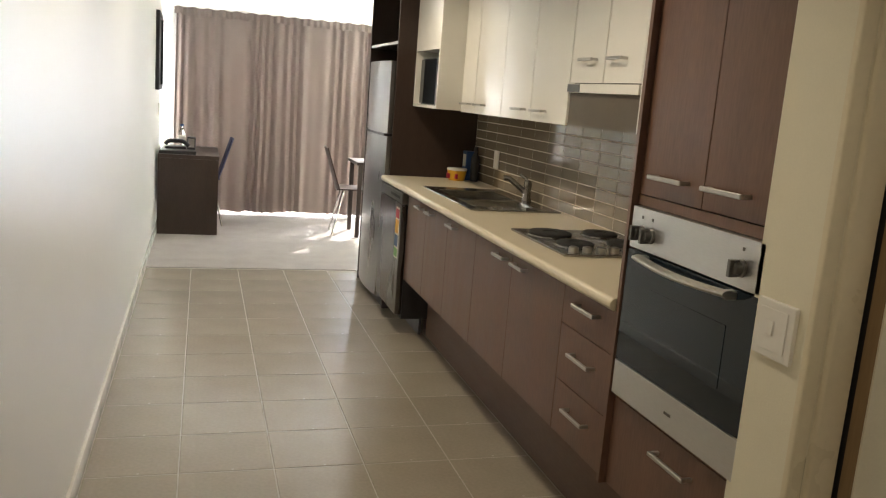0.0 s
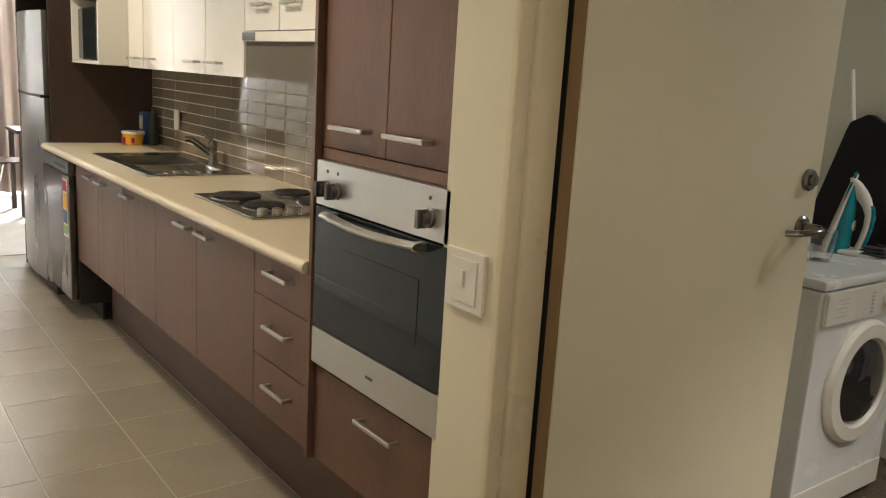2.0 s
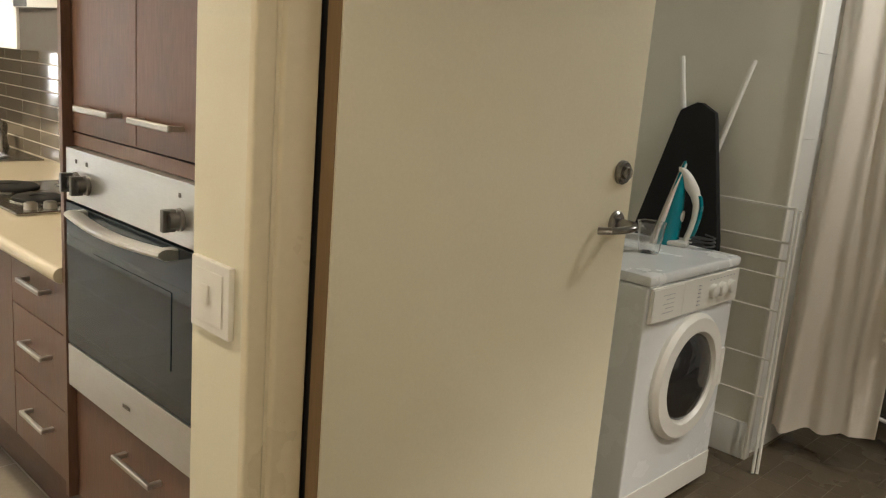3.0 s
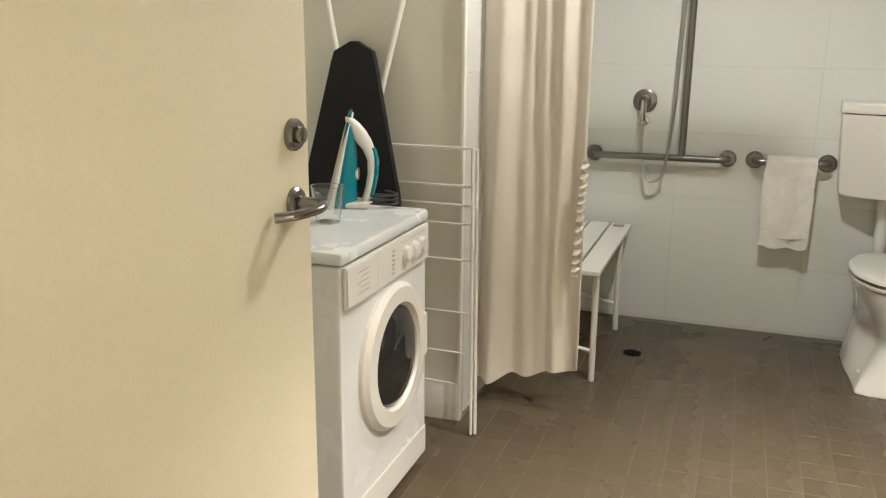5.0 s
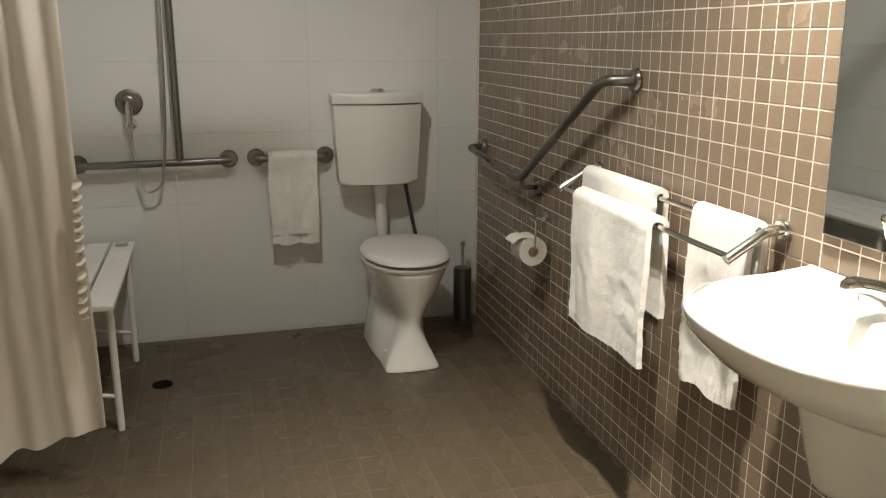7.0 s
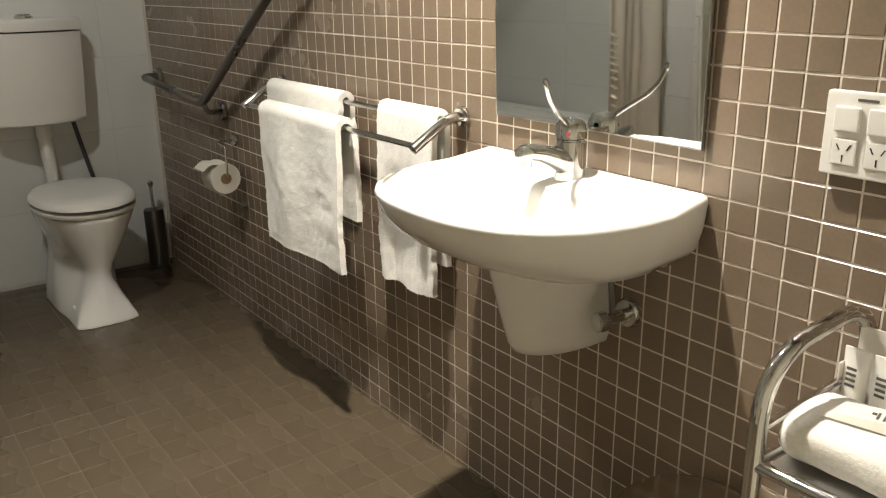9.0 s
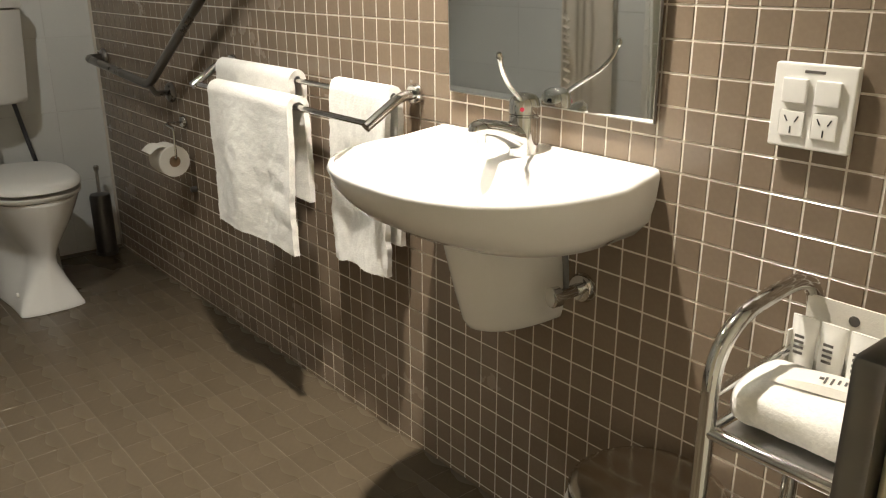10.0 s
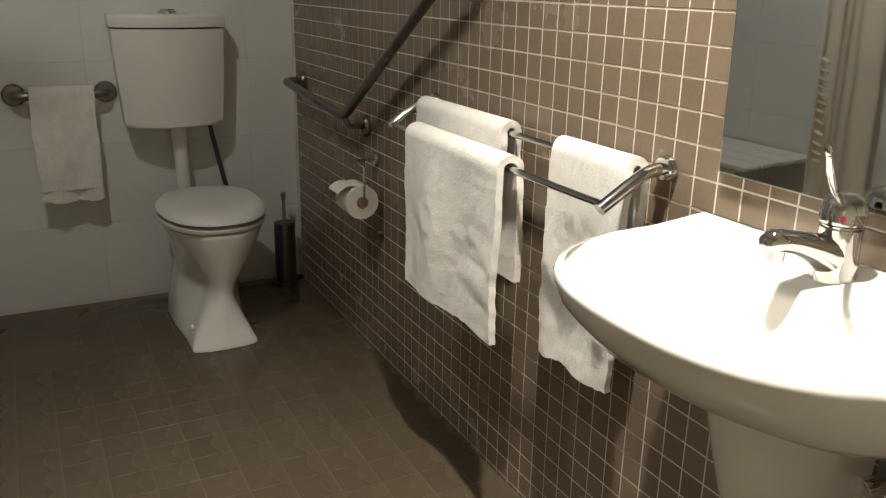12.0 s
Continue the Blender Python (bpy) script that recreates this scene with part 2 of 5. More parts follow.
def loft(bm, rings, cap=True):
    vs = [[bm.verts.new(p) for p in ring] for ring in rings]
    n = len(vs[0])
    for a, b in zip(vs, vs[1:]):
        for k in range(n):
            bm.faces.new((a[k], a[(k + 1) % n], b[(k + 1) % n], b[k]))
    if cap:
        bm.faces.new(vs[0][::-1])
        bm.faces.new(vs[-1])
    return bm


def sheet(bm, fn, nu, nv, thick):
    """A cloth: fn(u, v) gives a place; it is doubled to a thickness along its normals."""
    g = [[Vector(fn(i / nu, j / nv)) for j in range(nv + 1)] for i in range(nu + 1)]
    top, low = [], []
    for i in range(nu + 1):
        top.append([]), low.append([])
        for j in range(nv + 1):
            du = g[min(i + 1, nu)][j] - g[max(i - 1, 0)][j]
            dv = g[i][min(j + 1, nv)] - g[i][max(j - 1, 0)]
            nn = du.cross(dv)
            nn = nn.normalized() if nn.length > 1e-9 else Vector((0, 0, 1))
            top[i].append(bm.verts.new(g[i][j] + nn * thick / 2))
            low[i].append(bm.verts.new(g[i][j] - nn * thick / 2))
    for i in range(nu):
        for j in range(nv):
            bm.faces.new((top[i][j], top[i + 1][j], top[i + 1][j + 1], top[i][j + 1]))
            bm.faces.new((low[i][j], low[i][j + 1], low[i + 1][j + 1], low[i + 1][j]))
    for i in range(nu):
        bm.faces.new((top[i][0], low[i][0], low[i + 1][0], top[i + 1][0]))
        bm.faces.new((top[i][nv], top[i + 1][nv], low[i + 1][nv], low[i][nv]))
    for j in range(nv):
        bm.faces.new((top[0][j], top[0][j + 1], low[0][j + 1], low[0][j]))
        bm.faces.new((top[nu][j], low[nu][j], low[nu][j + 1], top[nu][j + 1]))
    return bm


def mesh_of(name, bm, mat, smooth=None):
    bmesh.ops.recalc_face_normals(bm, faces=bm.faces[:])
    me = bpy.data.meshes.new(name)
    bm.to_mesh(me)
    bm.free()
    me.materials.append(mat)
    if smooth is not None:
        me.shade_smooth()
        me.set_sharp_from_angle(angle=radians(smooth))
    return me


def part(name, bm, mat, parent, label="", smooth=35):
    ob = new(name, mesh_of(name, bm, mat, smooth))
    ob.parent = parent
    if smooth is not None:
        ob.modifiers.new("weighted_normal", "WEIGHTED_NORMAL").keep_sharp = True
    if parent.type == "EMPTY":
        ob.matrix_parent_inverse = parent.matrix_basis.inverted()
    return tagged(ob, label)


def thing(name, base, label, category, group=""):
    ob = new(name)
    ob.location = base
    ob.empty_display_size = 0.1
    return tagged(ob, label, category, group)


def solid(name, bm, mat, label, category, kind="", group="", smooth=35):
    return tagged(new(name, mesh_of(name, bm, mat, smooth)), label, category, group, kind)


def structure(name, bm, mat, label, category):
    return solid(name, bm, mat, label, category, "structure")

# ---- structure ----
H = 2.4
X0, SW, EW, SN, NX = 2.86, 1.85, 8.18, 3.85, 6.74
structure("floor", boxes((2.7, 5.02, 0.2, 8.87, -0.1, -0.0012)), GROUT, "tiled hall and kitchen floor bed with pale grout", "floor")
structure("floor_bathroom", boxes((4.44, 8.3, 1.7, 4.7, -0.1, -0.0005)), BGROUT, "bathroom floor bed with brown grout", "floor")
structure("floor_carpet", boxes((2.7, 6.5, 8.87, 12.0, -0.1, 0.004)), CARPET, "grey-beige carpet in the living room", "carpet")
structure("ceiling", boxes((2.6, 8.4, 0.1, 12.1, H, H + 0.1)), CEIL, "white painted plaster ceiling", "ceiling")
structure("wall_west", boxes((X0 - 0.1, X0, 0.2, 12.0, -0.1, H)), PAINT_HALL, "cream painted long hall wall", "wall")
structure("wall_hall_south", boxes((X0, 4.36, 0.2, 0.3, -0.1, H)), PAINT_HALL, "cream painted wall at the hall end", "wall")
structure("wall_bathroom_door", boxes((4.36, 4.485, 0.2, 2.7995, -0.1, H), (4.36, 4.472, 3.701, 3.855, -0.1, H), (4.36, 4.485, 2.7995, 3.701, 2.06, H)), PAINT, "cream painted wall round the bathroom doorway", "wall")
structure("wall_bathroom_south", boxes((4.505, 8.3, SW - 0.1, SW - 0.0012, -0.1, H)), MGROUT, "bathroom wall bed of pale grout", "wall")
structure("wall_bathroom_east", boxes((EW + 0.0012, EW + 0.1, SW - 0.0012, SN + 0.1, -0.1, H)), WGROUT, "bathroom end wall bed of pale grout", "wall")
structure("wall_shower_north", boxes((NX + 0.1005, EW + 0.0012, SN + 0.0012, SN + 0.1, -0.1, H)), WGROUT, "shower side wall bed of pale grout", "wall")
structure("wall_niche_east", boxes((NX, NX + 0.1, SN + 0.005, 4.55, -0.1, H)), PAINT_NICHE, "cream painted side wall of the laundry niche", "wall")
structure("wall_niche_north", boxes((5.08, NX + 0.1, 4.55, 4.65, -0.1, H)), PAINT_NICHE, "cream painted back wall of the laundry niche", "wall")
structure("wall_behind_door", boxes((4.40, 5.02, 3.86, 3.92, -0.1, H)), PAINT, "cream painted wall behind the open door", "wall")
structure("wall_kitchen_back", boxes((5.02, 5.08, 3.86, 8.9, -0.1, H)), PAINT, "cream painted wall behind the kitchen units", "wall")
structure("wall_living_south", boxes((5.08, 6.5, 8.8, 8.9, -0.1, H)), PAINT, "cream painted living room wall", "wall")
structure("wall_living_east", boxes((6.4, 6.5, 8.9, 12.0, -0.1, H)), PAINT, "cream painted living room side wall", "wall")
structure("wall_window", boxes((X0, 2.93, 11.9, 12.0, -0.1, H), (6.1, 6.4, 11.9, 12.0, -0.1, H), (2.93, 6.1, 11.9, 12.0, 2.12, H)), PAINT, "cream painted wall over the balcony doors", "wall")
structure("ground", boxes((-60, 80, 12.0, 160, -0.3, -0.12)), OUTSIDE, "pale paved ground outside the balcony doors", "ground")
structure("baseboard", boxes((X0, X0 + 0.014, 0.3, 11.9, 0, 0.075), bevel=0.003), GLOSSWHITE, "white painted skirting board along the hall wall", "skirting board")
structure("baseboard_hall", boxes((4.346, 4.36, 0.3, 2.79, 0, 0.075), (4.346, 4.36, 3.703, 3.85, 0, 0.075), bevel=0.003), TRIM, "cream painted skirting board", "skirting board")
structure("baseboard_niche", boxes((NX - 0.01, NX, SN + 0.0, 4.55, 0, 0.15), bevel=0.003), WTILE, "white tile skirting in the laundry niche", "skirting board")

# corner bead at the niche
structure("trim_niche_corner", boxes((NX - 0.008, NX + 0.030, SN - 0.012, SN + 0.004, 0, H), bevel=0.003), GLOSSWHITE, "white corner trim of the laundry niche", "trim")

# balcony doors
win = tagged(thing("window_1", (4.5, 11.95, 0), "aluminium-framed glass balcony doors behind the curtain", "window"), kind="structure")
for x in (2.95, 3.98, 5.03, 6.06):
    part("window_frame", boxes((x - 0.025, x + 0.025, 11.92, 11.98, 0, 2.12), bevel=0.004), STEEL_FLAT, win)
for z in (0.025, 2.095):
    part("window_frame", boxes((2.975, 6.035, 11.925, 11.975, z - 0.025, z + 0.025), bevel=0.004), STEEL_FLAT, win)
for x in (2.98, 4.01, 5.06):
    pane = part("pane", boxes((x, x + 0.97, 11.948, 11.954, 0.05, 2.07)), GLASS, win)
    pane.visible_shadow = False

# door frame
frame_set = tagged(thing("door_1_frame", (4.44, 3.2, 0), "cream gloss painted door frame with grooved reveal", "door frame"), kind="structure")


def reveal(face, way, x0, x1):
    """One side of the moulded frame: a rounded outer fillet, a groove and a flat jamb; way is +1 where its back is towards +y."""
    bm = bmesh.new()
    g0, g1 = x0 + 0.036, x0 + 0.050
    prof = [(x0, 0.016), (x0, 0.004), (x0 + 0.004, 0.0), (g0 - 0.006, 0.0), (g0, 0.003), (g0 + 0.003, 0.009), (g1 - 0.003, 0.009), (g1, 0.004), (g1 + 0.006, 0.002), (x1 - 0.004, 0.002), (x1, 0.006), (x1, 0.016)]
    return loft(bm, [[Vector((x, face + way * d, z)) for x, d in prof] for z in (0, 2.06)])


part("jamb", reveal(3.685, 1, 4.356, 4.470), TRIM, frame_set, smooth=50)
part("jamb", reveal(2.815, -1, 4.356, 4.486), TRIM, frame_set, smooth=50)
part("jamb", boxes((4.356, 4.486, 2.816, 3.684, 2.03, 2.0595), bevel=0.002), TRIM, frame_set)
# black strip stands in for the shade between jamb and leaf
part("gap_shade", boxes((4.479, 4.487, 3.6845, 3.7005, 0.01, 2.03)), BLACK, frame_set, "black strip standing in for the shade of the hinge gap")
part("strike_plate", boxes((4.4865, 4.497, 2.785, 2.8155, 1.000, 1.115), bevel=0.003), STEEL_DARK, frame_set, "dark bronze strike plate")

# ---- bathroom door leaf, standing open ----
HINGE = Vector((4.475, 3.645, 0))
leaf_turn = Matrix.Translation(HINGE) @ pose(0, 0, 0, 0, 0, 1.0)
leaf = tagged(thing("door_1", HINGE, "cream painted flush door standing open into the bathroom", "door"), kind="structure")


def leaf_part(name, bm, mat, label=""):
    bm.transform(leaf_turn)
    return part(name, bm, mat, leaf, label)


leaf_part("leaf", boxes((0.0, 0.87, 0.0, 0.036, 0.012, 2.025), bevel=0.002), DOOR)
leaf_part("hinge_edge", boxes((-0.0015, -0.0002, 0.003, 0.034, 0.013, 2.024)), DOOR_EDGE, "bare timber door edge")
LK = 0.815
bm = lathe(bmesh.new(), (LK, 0.0, 1.209), [(0.027, 0), (0.027, 0.008), (0.023, 0.013), (0.014, 0.013), (0.013, 0.022), (0.004, 0.024)], (0, -1, 0), 28)
leaf_part("deadbolt", bm, NICKEL, "round satin steel deadbolt")
bm = lathe(bmesh.new(), (LK, 0.0, 1.095), [(0.027, 0), (0.027, 0.007), (0.023, 0.011), (0.012, 0.012), (0.011, 0.05), (0.004, 0.052)], (0, -1, 0), 28)
leaf_part("rose", bm, NICKEL, "round satin steel rose")
bm = tube(bmesh.new(), rounded([(LK, -0.010, 1.095), (LK, -0.056, 1.095), (LK - 0.030, -0.058, 1.092), (LK - 0.066, -0.034, 1.087), (LK - 0.078, -0.008, 1.084)], 0.02), 0.0105, 12, 0.75)
leaf_part("lever", bm, NICKEL, "satin steel lever handle")
for z in (0.22, 1.85):
    leaf_part("hinge", lathe(bmesh.new(), (0.006, 0.0425, z), [(0.006, 0), (0.006, 0.09)], (0, 0, 1), 10), STEEL_FLAT)


# ---- kitchen ----
def bar_handle(parent, x, y0, y1, z):
    """A flat bar handle on two posts, standing off a front that faces the hall."""
    bm = bmesh.new()
    box(bm, x - 0.032, x - 0.022, min(y0, y1), max(y0, y1), z - 0.006, z + 0.006, 0.002, 1)
    for y in (min(y0, y1) + 0.006, max(y0, y1) - 0.006):
        box(bm, x - 0.022, x, y - 0.005, y + 0.005, z - 0.005, z + 0.005)
    return part("handle", bm, STEEL_FLAT, parent, "brushed steel bar handle")


FX = 4.42
units = [("kitchen_drawer_unit", 4.505, 4.89, "drawers"), ("kitchen_base_cabinet", 4.89, 5.38, "hi"), ("kitchen_base_cabinet", 5.38, 5.83, "lo"), ("kitchen_base_cabinet", 5.83, 6.27, "hi"), ("kitchen_base_cabinet", 6.27, 6.68, "hi"), ("kitchen_base_cabinet", 6.68, 7.085, "lo")]
for name, a, b, kind in units:
    drawers = kind == "drawers"
    u = thing(name, (4.72, (a + b) / 2, 0), "dark wood laminate drawer unit with three drawers" if drawers else "dark wood laminate base cupboard under the worktop", "cabinet", "kitchen base units")
    part("body", boxes((FX + 0.019, 5.0, a + 0.0005, b - 0.0005, 0.345, 0.862)), WOOD_DARK, u)
    part("kickboard", boxes((FX + 0.163, FX + 0.179, a, b, 0.0, 0.3445)), KICK, u, "dark kickboard")
    if drawers:
        for z0, z1 in ((0.724, 0.858), (0.532, 0.721), (0.35, 0.529)):
            f = part("drawer_front", boxes((FX, FX + 0.018, a + 0.0015, b - 0.0015, z0, z1), bevel=0.0015), WOOD, u)
            bar_handle(f, FX, (a + b) / 2 - 0.075, (a + b) / 2 + 0.075, (z0 + z1) / 2 + 0.02)
    else:
        f = part("door", boxes((FX, FX + 0.018, a + 0.0015, b - 0.0015, 0.35, 0.858), bevel=0.0015), WOOD, u)
        if kind == "hi":
            bar_handle(f, FX, b - 0.04, b - 0.165, 0.822)
        else:
            bar_handle(f, FX, a + 0.04, a + 0.165, 0.822)

# worktop round the sink bowl
SY0, SY1, SX0, SX1 = 6.30, 6.98, 4.55, 4.90
wk = thing("worktop", (4.7, 6.1, 0.863), "cream speckled laminate worktop with rounded front edge", "worktop")
bm = bmesh.new()
gx, gy = (4.4, SX0, SX1, 5.010), (4.507, SY0, SY1, 7.715)
vt = {(i, j, k): bm.verts.new((gx[i], gy[j], z)) for i in range(4) for j in range(4) for k, z in enumerate((0.863, 0.90))}
for i in range(3):
    for j in range(3):
        if (i, j) != (1, 1):
            for k in (0, 1):
                bm.faces.new([vt[q + (k,)] for q in ((i, j), (i + 1, j), (i + 1, j + 1), (i, j + 1))])
for loop in ([(i, 0) for i in range(4)] + [(3, 1), (3, 2)] + [(i, 3) for i in (3, 2, 1, 0)] + [(0, 2), (0, 1)], [(1, 1), (2, 1), (2, 2), (1, 2)]):
    for a, b in zip(loop, loop[1:] + loop[:1]):
        bm.faces.new((vt[a + (0,)], vt[b + (0,)], vt[b + (1,)], vt[a + (1,)]))
part("top", bm, WORKTOP, wk)
part("front_edge", tube(bmesh.new(), [(4.4, 4.507, 0.8815), (4.4, 7.715, 0.8815)], 0.0186, 18), WORKTOP, wk)

sink = thing("kitchen_sink", (4.73, 6.65, 0.90), "stainless steel inset sink with bowl and drainer", "sink")
bm = bmesh.new()
for s in ((4.505, SX0 + 0.01, 6.2, 7.1), (SX1 - 0.01, 4.985, 6.2, 7.1), (SX0 + 0.01, SX1 - 0.01, 6.2, SY0 + 0.02), (SX0 + 0.01, SX1 - 0.01, SY1 - 0.02, 7.1), (SX0 + 0.01, SX1 - 0.01, 6.54, 6.58)):
    box(bm, *s, 0.9015, 0.908, 0.002, 1)
part("rim", bm, STEEL_SINK, sink)
for a, b, dz in ((6.58, 6.96, 0.75), (6.32, 6.54, 0.84)):
    bm = bmesh.new()
    rings = []
    for z, k in ((0.906, 0.0), (dz + 0.03, 0.012), (dz, 0.04)):
        rings.append([Vector(p) for p in ((SX0 + 0.01 + k, a + k, z), (SX1 - 0.01 - k, a + k, z), (SX1 - 0.01 - k, b - k, z), (SX0 + 0.01 + k, b - k, z))])
    vs = [[bm.verts.new(p) for p in r] for r in rings]
    for r0, r1 in zip(vs, vs[1:]):
        for k in range(4):
            bm.faces.new((r0[k], r0[(k + 1) % 4], r1[(k + 1) % 4], r1[k]))
    bm.faces.new(vs[-1])
    part("bowl", bm, STEEL_SINK, sink)
for k in range(6):
    part("drainer_rib", boxes((4.60 + 0.05 * k, 4.606 + 0.05 * k, 6.215, 6.29, 0.908, 0.911), bevel=0.001), STEEL_SINK, sink)
tap = thing("kitchen_tap", (4.955, 6.60, 0.908), "chrome single-lever kitchen mixer tap", "tap")
part("body", lathe(bmesh.new(), (4.955, 6.60, 0.907), [(0.026, 0), (0.026, 0.01), (0.021, 0.02), (0.02, 0.07), (0.023, 0.08), (0.022, 0.105), (0.01, 0.115)]), NICKEL, tap)
part("spout", tube(bmesh.new(), rounded([(4.955, 6.60, 0.945), (4.915, 6.62, 0.98), (4.86, 6.65, 1.025), (4.835, 6.66, 1.02)], 0.03), 0.015), NICKEL, tap)
part("lever", tube(bmesh.new(), [(4.955, 6.60, 1.01), (4.945, 6.615, 1.03), (4.925, 6.64, 1.045)], 0.009), NICKEL, tap)

hob = thing("cooktop", (4.74, 5.37, 0.90), "stainless steel electric cooktop with four solid hotplates", "cooktop")
part("plate", boxes((4.505, 4.985, 5.10, 5.645, 0.9015, 0.911), bevel=0.003), STEEL_SINK, hob)
for x, y, r in ((4.625, 5.51, 0.088), (4.86, 5.53, 0.072), (4.63, 5.28, 0.072), (4.865, 5.29, 0.088)):
    hp = part("hotplate", lathe(bmesh.new(), (x, y, 0.911), [(r, 0), (r, 0.010), (r - 0.006, 0.014), (r * 0.35, 0.014), (r * 0.33, 0.011), (0.002, 0.011)], seg=36), IRONPLATE, hob, "black cast iron hotplate")
    part("ring", lathe(bmesh.new(), (x, y, 0.911), [(r + 0.010, 0), (r + 0.010, 0.003), (r + 0.001, 0.005)], seg=36), CHROME, hp)
for k in range(4):
    part("knob", lathe(bmesh.new(), (4.56 + 0.055 * k, 5.145, 0.911), [(0.019, 0), (0.018, 0.018), (0.012, 0.021)], seg=20), STEEL_FLAT, hob)

# oven tower
T0, T1 = 3.857, 4.503
tower = thing("oven_tower", (4.72, 4.18, 0), "tall dark wood laminate oven housing with cupboards above and drawer below", "cabinet")
part("side_panel", boxes((FX + 0.02, 5.015, T0, T0 + 0.0158, 0.345, 2.3)), WOOD, tower)
part("side_panel", boxes((FX - 0.02, 5.015, T1 - 0.016, T1, 0.345, 2.3)), WOOD, tower)
part("back_panel", boxes((FX + 0.3005, 5.015, T0 + 0.0162, T1 - 0.0162, 0.345, 2.3)), WOOD, tower)
part("base_panel", boxes((FX + 0.02, FX + 0.3, T0 + 0.0162, T1 - 0.0162, 0.345, 0.36)), WOOD, tower)
part("rail", boxes((FX, FX + 0.3, T0 + 0.0165, T1 - 0.0165, 1.178, 1.205)), WOOD, tower, "dark wood rail over the oven")
part("rail", boxes((FX, FX + 0.3, T0 + 0.0165, T1 - 0.0165, 0.619, 0.634)), WOOD, tower)
part("kickboard", boxes((FX + 0.163, FX + 0.179, T0 + 0.001, T1 - 0.001, 0.0, 0.3445)), KICK, tower)
for a, b, hy in ((4.187, T1 - 0.018, 4.245), (T0 + 0.002, 4.184, 4.0)):
    f = part("door", boxes((FX, FX + 0.018, a, b, 1.208, 2.295), bevel=0.0015), WOOD, tower)
    bar_handle(f, FX, hy, hy + 0.16, 1.262)
f = part("drawer_front", boxes((FX, FX + 0.018, T0 + 0.002, T1 - 0.018, 0.35, 0.616), bevel=0.0015), WOOD, tower)
bar_handle(f, FX, 4.07, 4.235, 0.555)
oven = thing("oven", (4.7, 4.18, 0.59), "built-in electric oven with steel panels and black glass door", "oven")
O0, O1 = 3.858, 4.472
part("body", boxes((FX + 0.01, FX + 0.29, O0 + 0.02, O1 - 0.02, 0.636, 1.172)), BLACK, oven)
cp = part("control_panel", boxes((FX - 0.02, FX + 0.009, O0, O1, 1.062, 1.176), bevel=0.002), STEEL, oven, "brushed steel control panel")
for y in (4.415, 4.363, 3.975):
    k = part("knob", lathe(bmesh.new(), (FX - 0.02, y, 1.108), [(0.021, 0), (0.020, 0.006), (0.016, 0.008), (0.015, 0.024), (0.010, 0.026)], (-1, 0, 0), 24), STEEL_DARK, cp, "dark metallic knob")
    part("grip", boxes((FX - 0.055, FX - 0.03, y - 0.006, y + 0.006, 1.088, 1.128), bevel=0.002), STEEL_DARK, k)
    part("mark", boxes((FX - 0.0215, FX - 0.0205, y - 0.004, y + 0.004, 1.147, 1.155)), INK, cp)
part("glass_door", boxes((FX - 0.022, FX + 0.009, O0 + 0.002, O1 - 0.002, 0.738, 1.058), bevel=0.002), BLACKGLASS, oven, "black glass oven door")
part("window", boxes((FX - 0.0235, FX - 0.0225, O0 + 0.14, O1 - 0.14, 0.82, 0.97)), BLACKGLASS, oven)
low = part("lower_panel", boxes((FX - 0.022, FX + 0.009, O0, O1, 0.636, 0.735), bevel=0.002), STEEL, oven, "brushed steel lower panel")
part("badge", boxes((FX - 0.0235, FX - 0.0225, 4.165, 4.195, 0.680, 0.687)), INK, low)
hb = bmesh.new()
tube(hb, [(FX - 0.045 - 0.014 * math.sin(math.pi * k / 12), O1 - 0.095 - (O1 - O0 - 0.21) * k / 12, 1.048 - 0.006 * math.sin(math.pi * k / 12)) for k in range(13)], 0.018, 12, 0.5)
for y in (O0 + 0.128, O1 - 0.105):
    box(hb, FX - 0.05, FX - 0.02, y - 0.012, y + 0.012, 1.035, 1.056, 0.003, 1)
part("handle", hb, STEEL_FLAT, oven, "curved brushed steel handle")

# wall cupboards
def wall_unit(a, b, x, z0, z1, doors, label, group="kitchen wall units", grip=0.045):
    u = thing("kitchen_wall_cabinet", (4.87, (a + b) / 2, z0), label, "cabinet", group)
    part("body", boxes((x + 0.019, 5.012, a + 0.0005, b - 0.0005, z0, z1)), GLOSSWHITE, u)
    for c, d, h0, h1 in doors:
        f = part("door", boxes((x, x + 0.018, c + 0.0015, d - 0.0015, z0 - 0.004, z1), bevel=0.0015), GLOSSWHITE, u)
        if h0:
            bar_handle(f, x, h0, h1, z0 + grip)
    return u


WX = 4.71
wall_unit(5.66, 6.46, WX, 1.355, 2.3, ((6.065, 6.46, 6.115, 6.255), (5.66, 6.06, 5.87, 6.01)), "white gloss double wall cupboard")
wall_unit(6.46, 7.145, WX, 1.355, 2.3, ((6.90, 7.145, 6.95, 7.09), (6.46, 6.895, 6.705, 6.845)), "white gloss double wall cupboard")
wall_unit(5.06, 5.655, WX, 1.53, 2.3, ((5.36, 5.655, 5.42, 5.54), (5.065, 5.355, 5.18, 5.30)), "white gloss cupboard over the rangehood", grip=0.085)
solid("cabinet_end_panel", boxes((WX - 0.005, 5.012, 5.02, 5.056, 1.352, 2.3), bevel=0.0015), GLOSSWHITE, "white gloss end panel beside the rangehood", "panel")
solid("cabinet_filler_panel", boxes((WX + 0.02, 5.012, 4.505, 5.018, 1.352, 2.3)), GLOSSWHITE, "white gloss filler cupboard beside the oven housing", "panel")
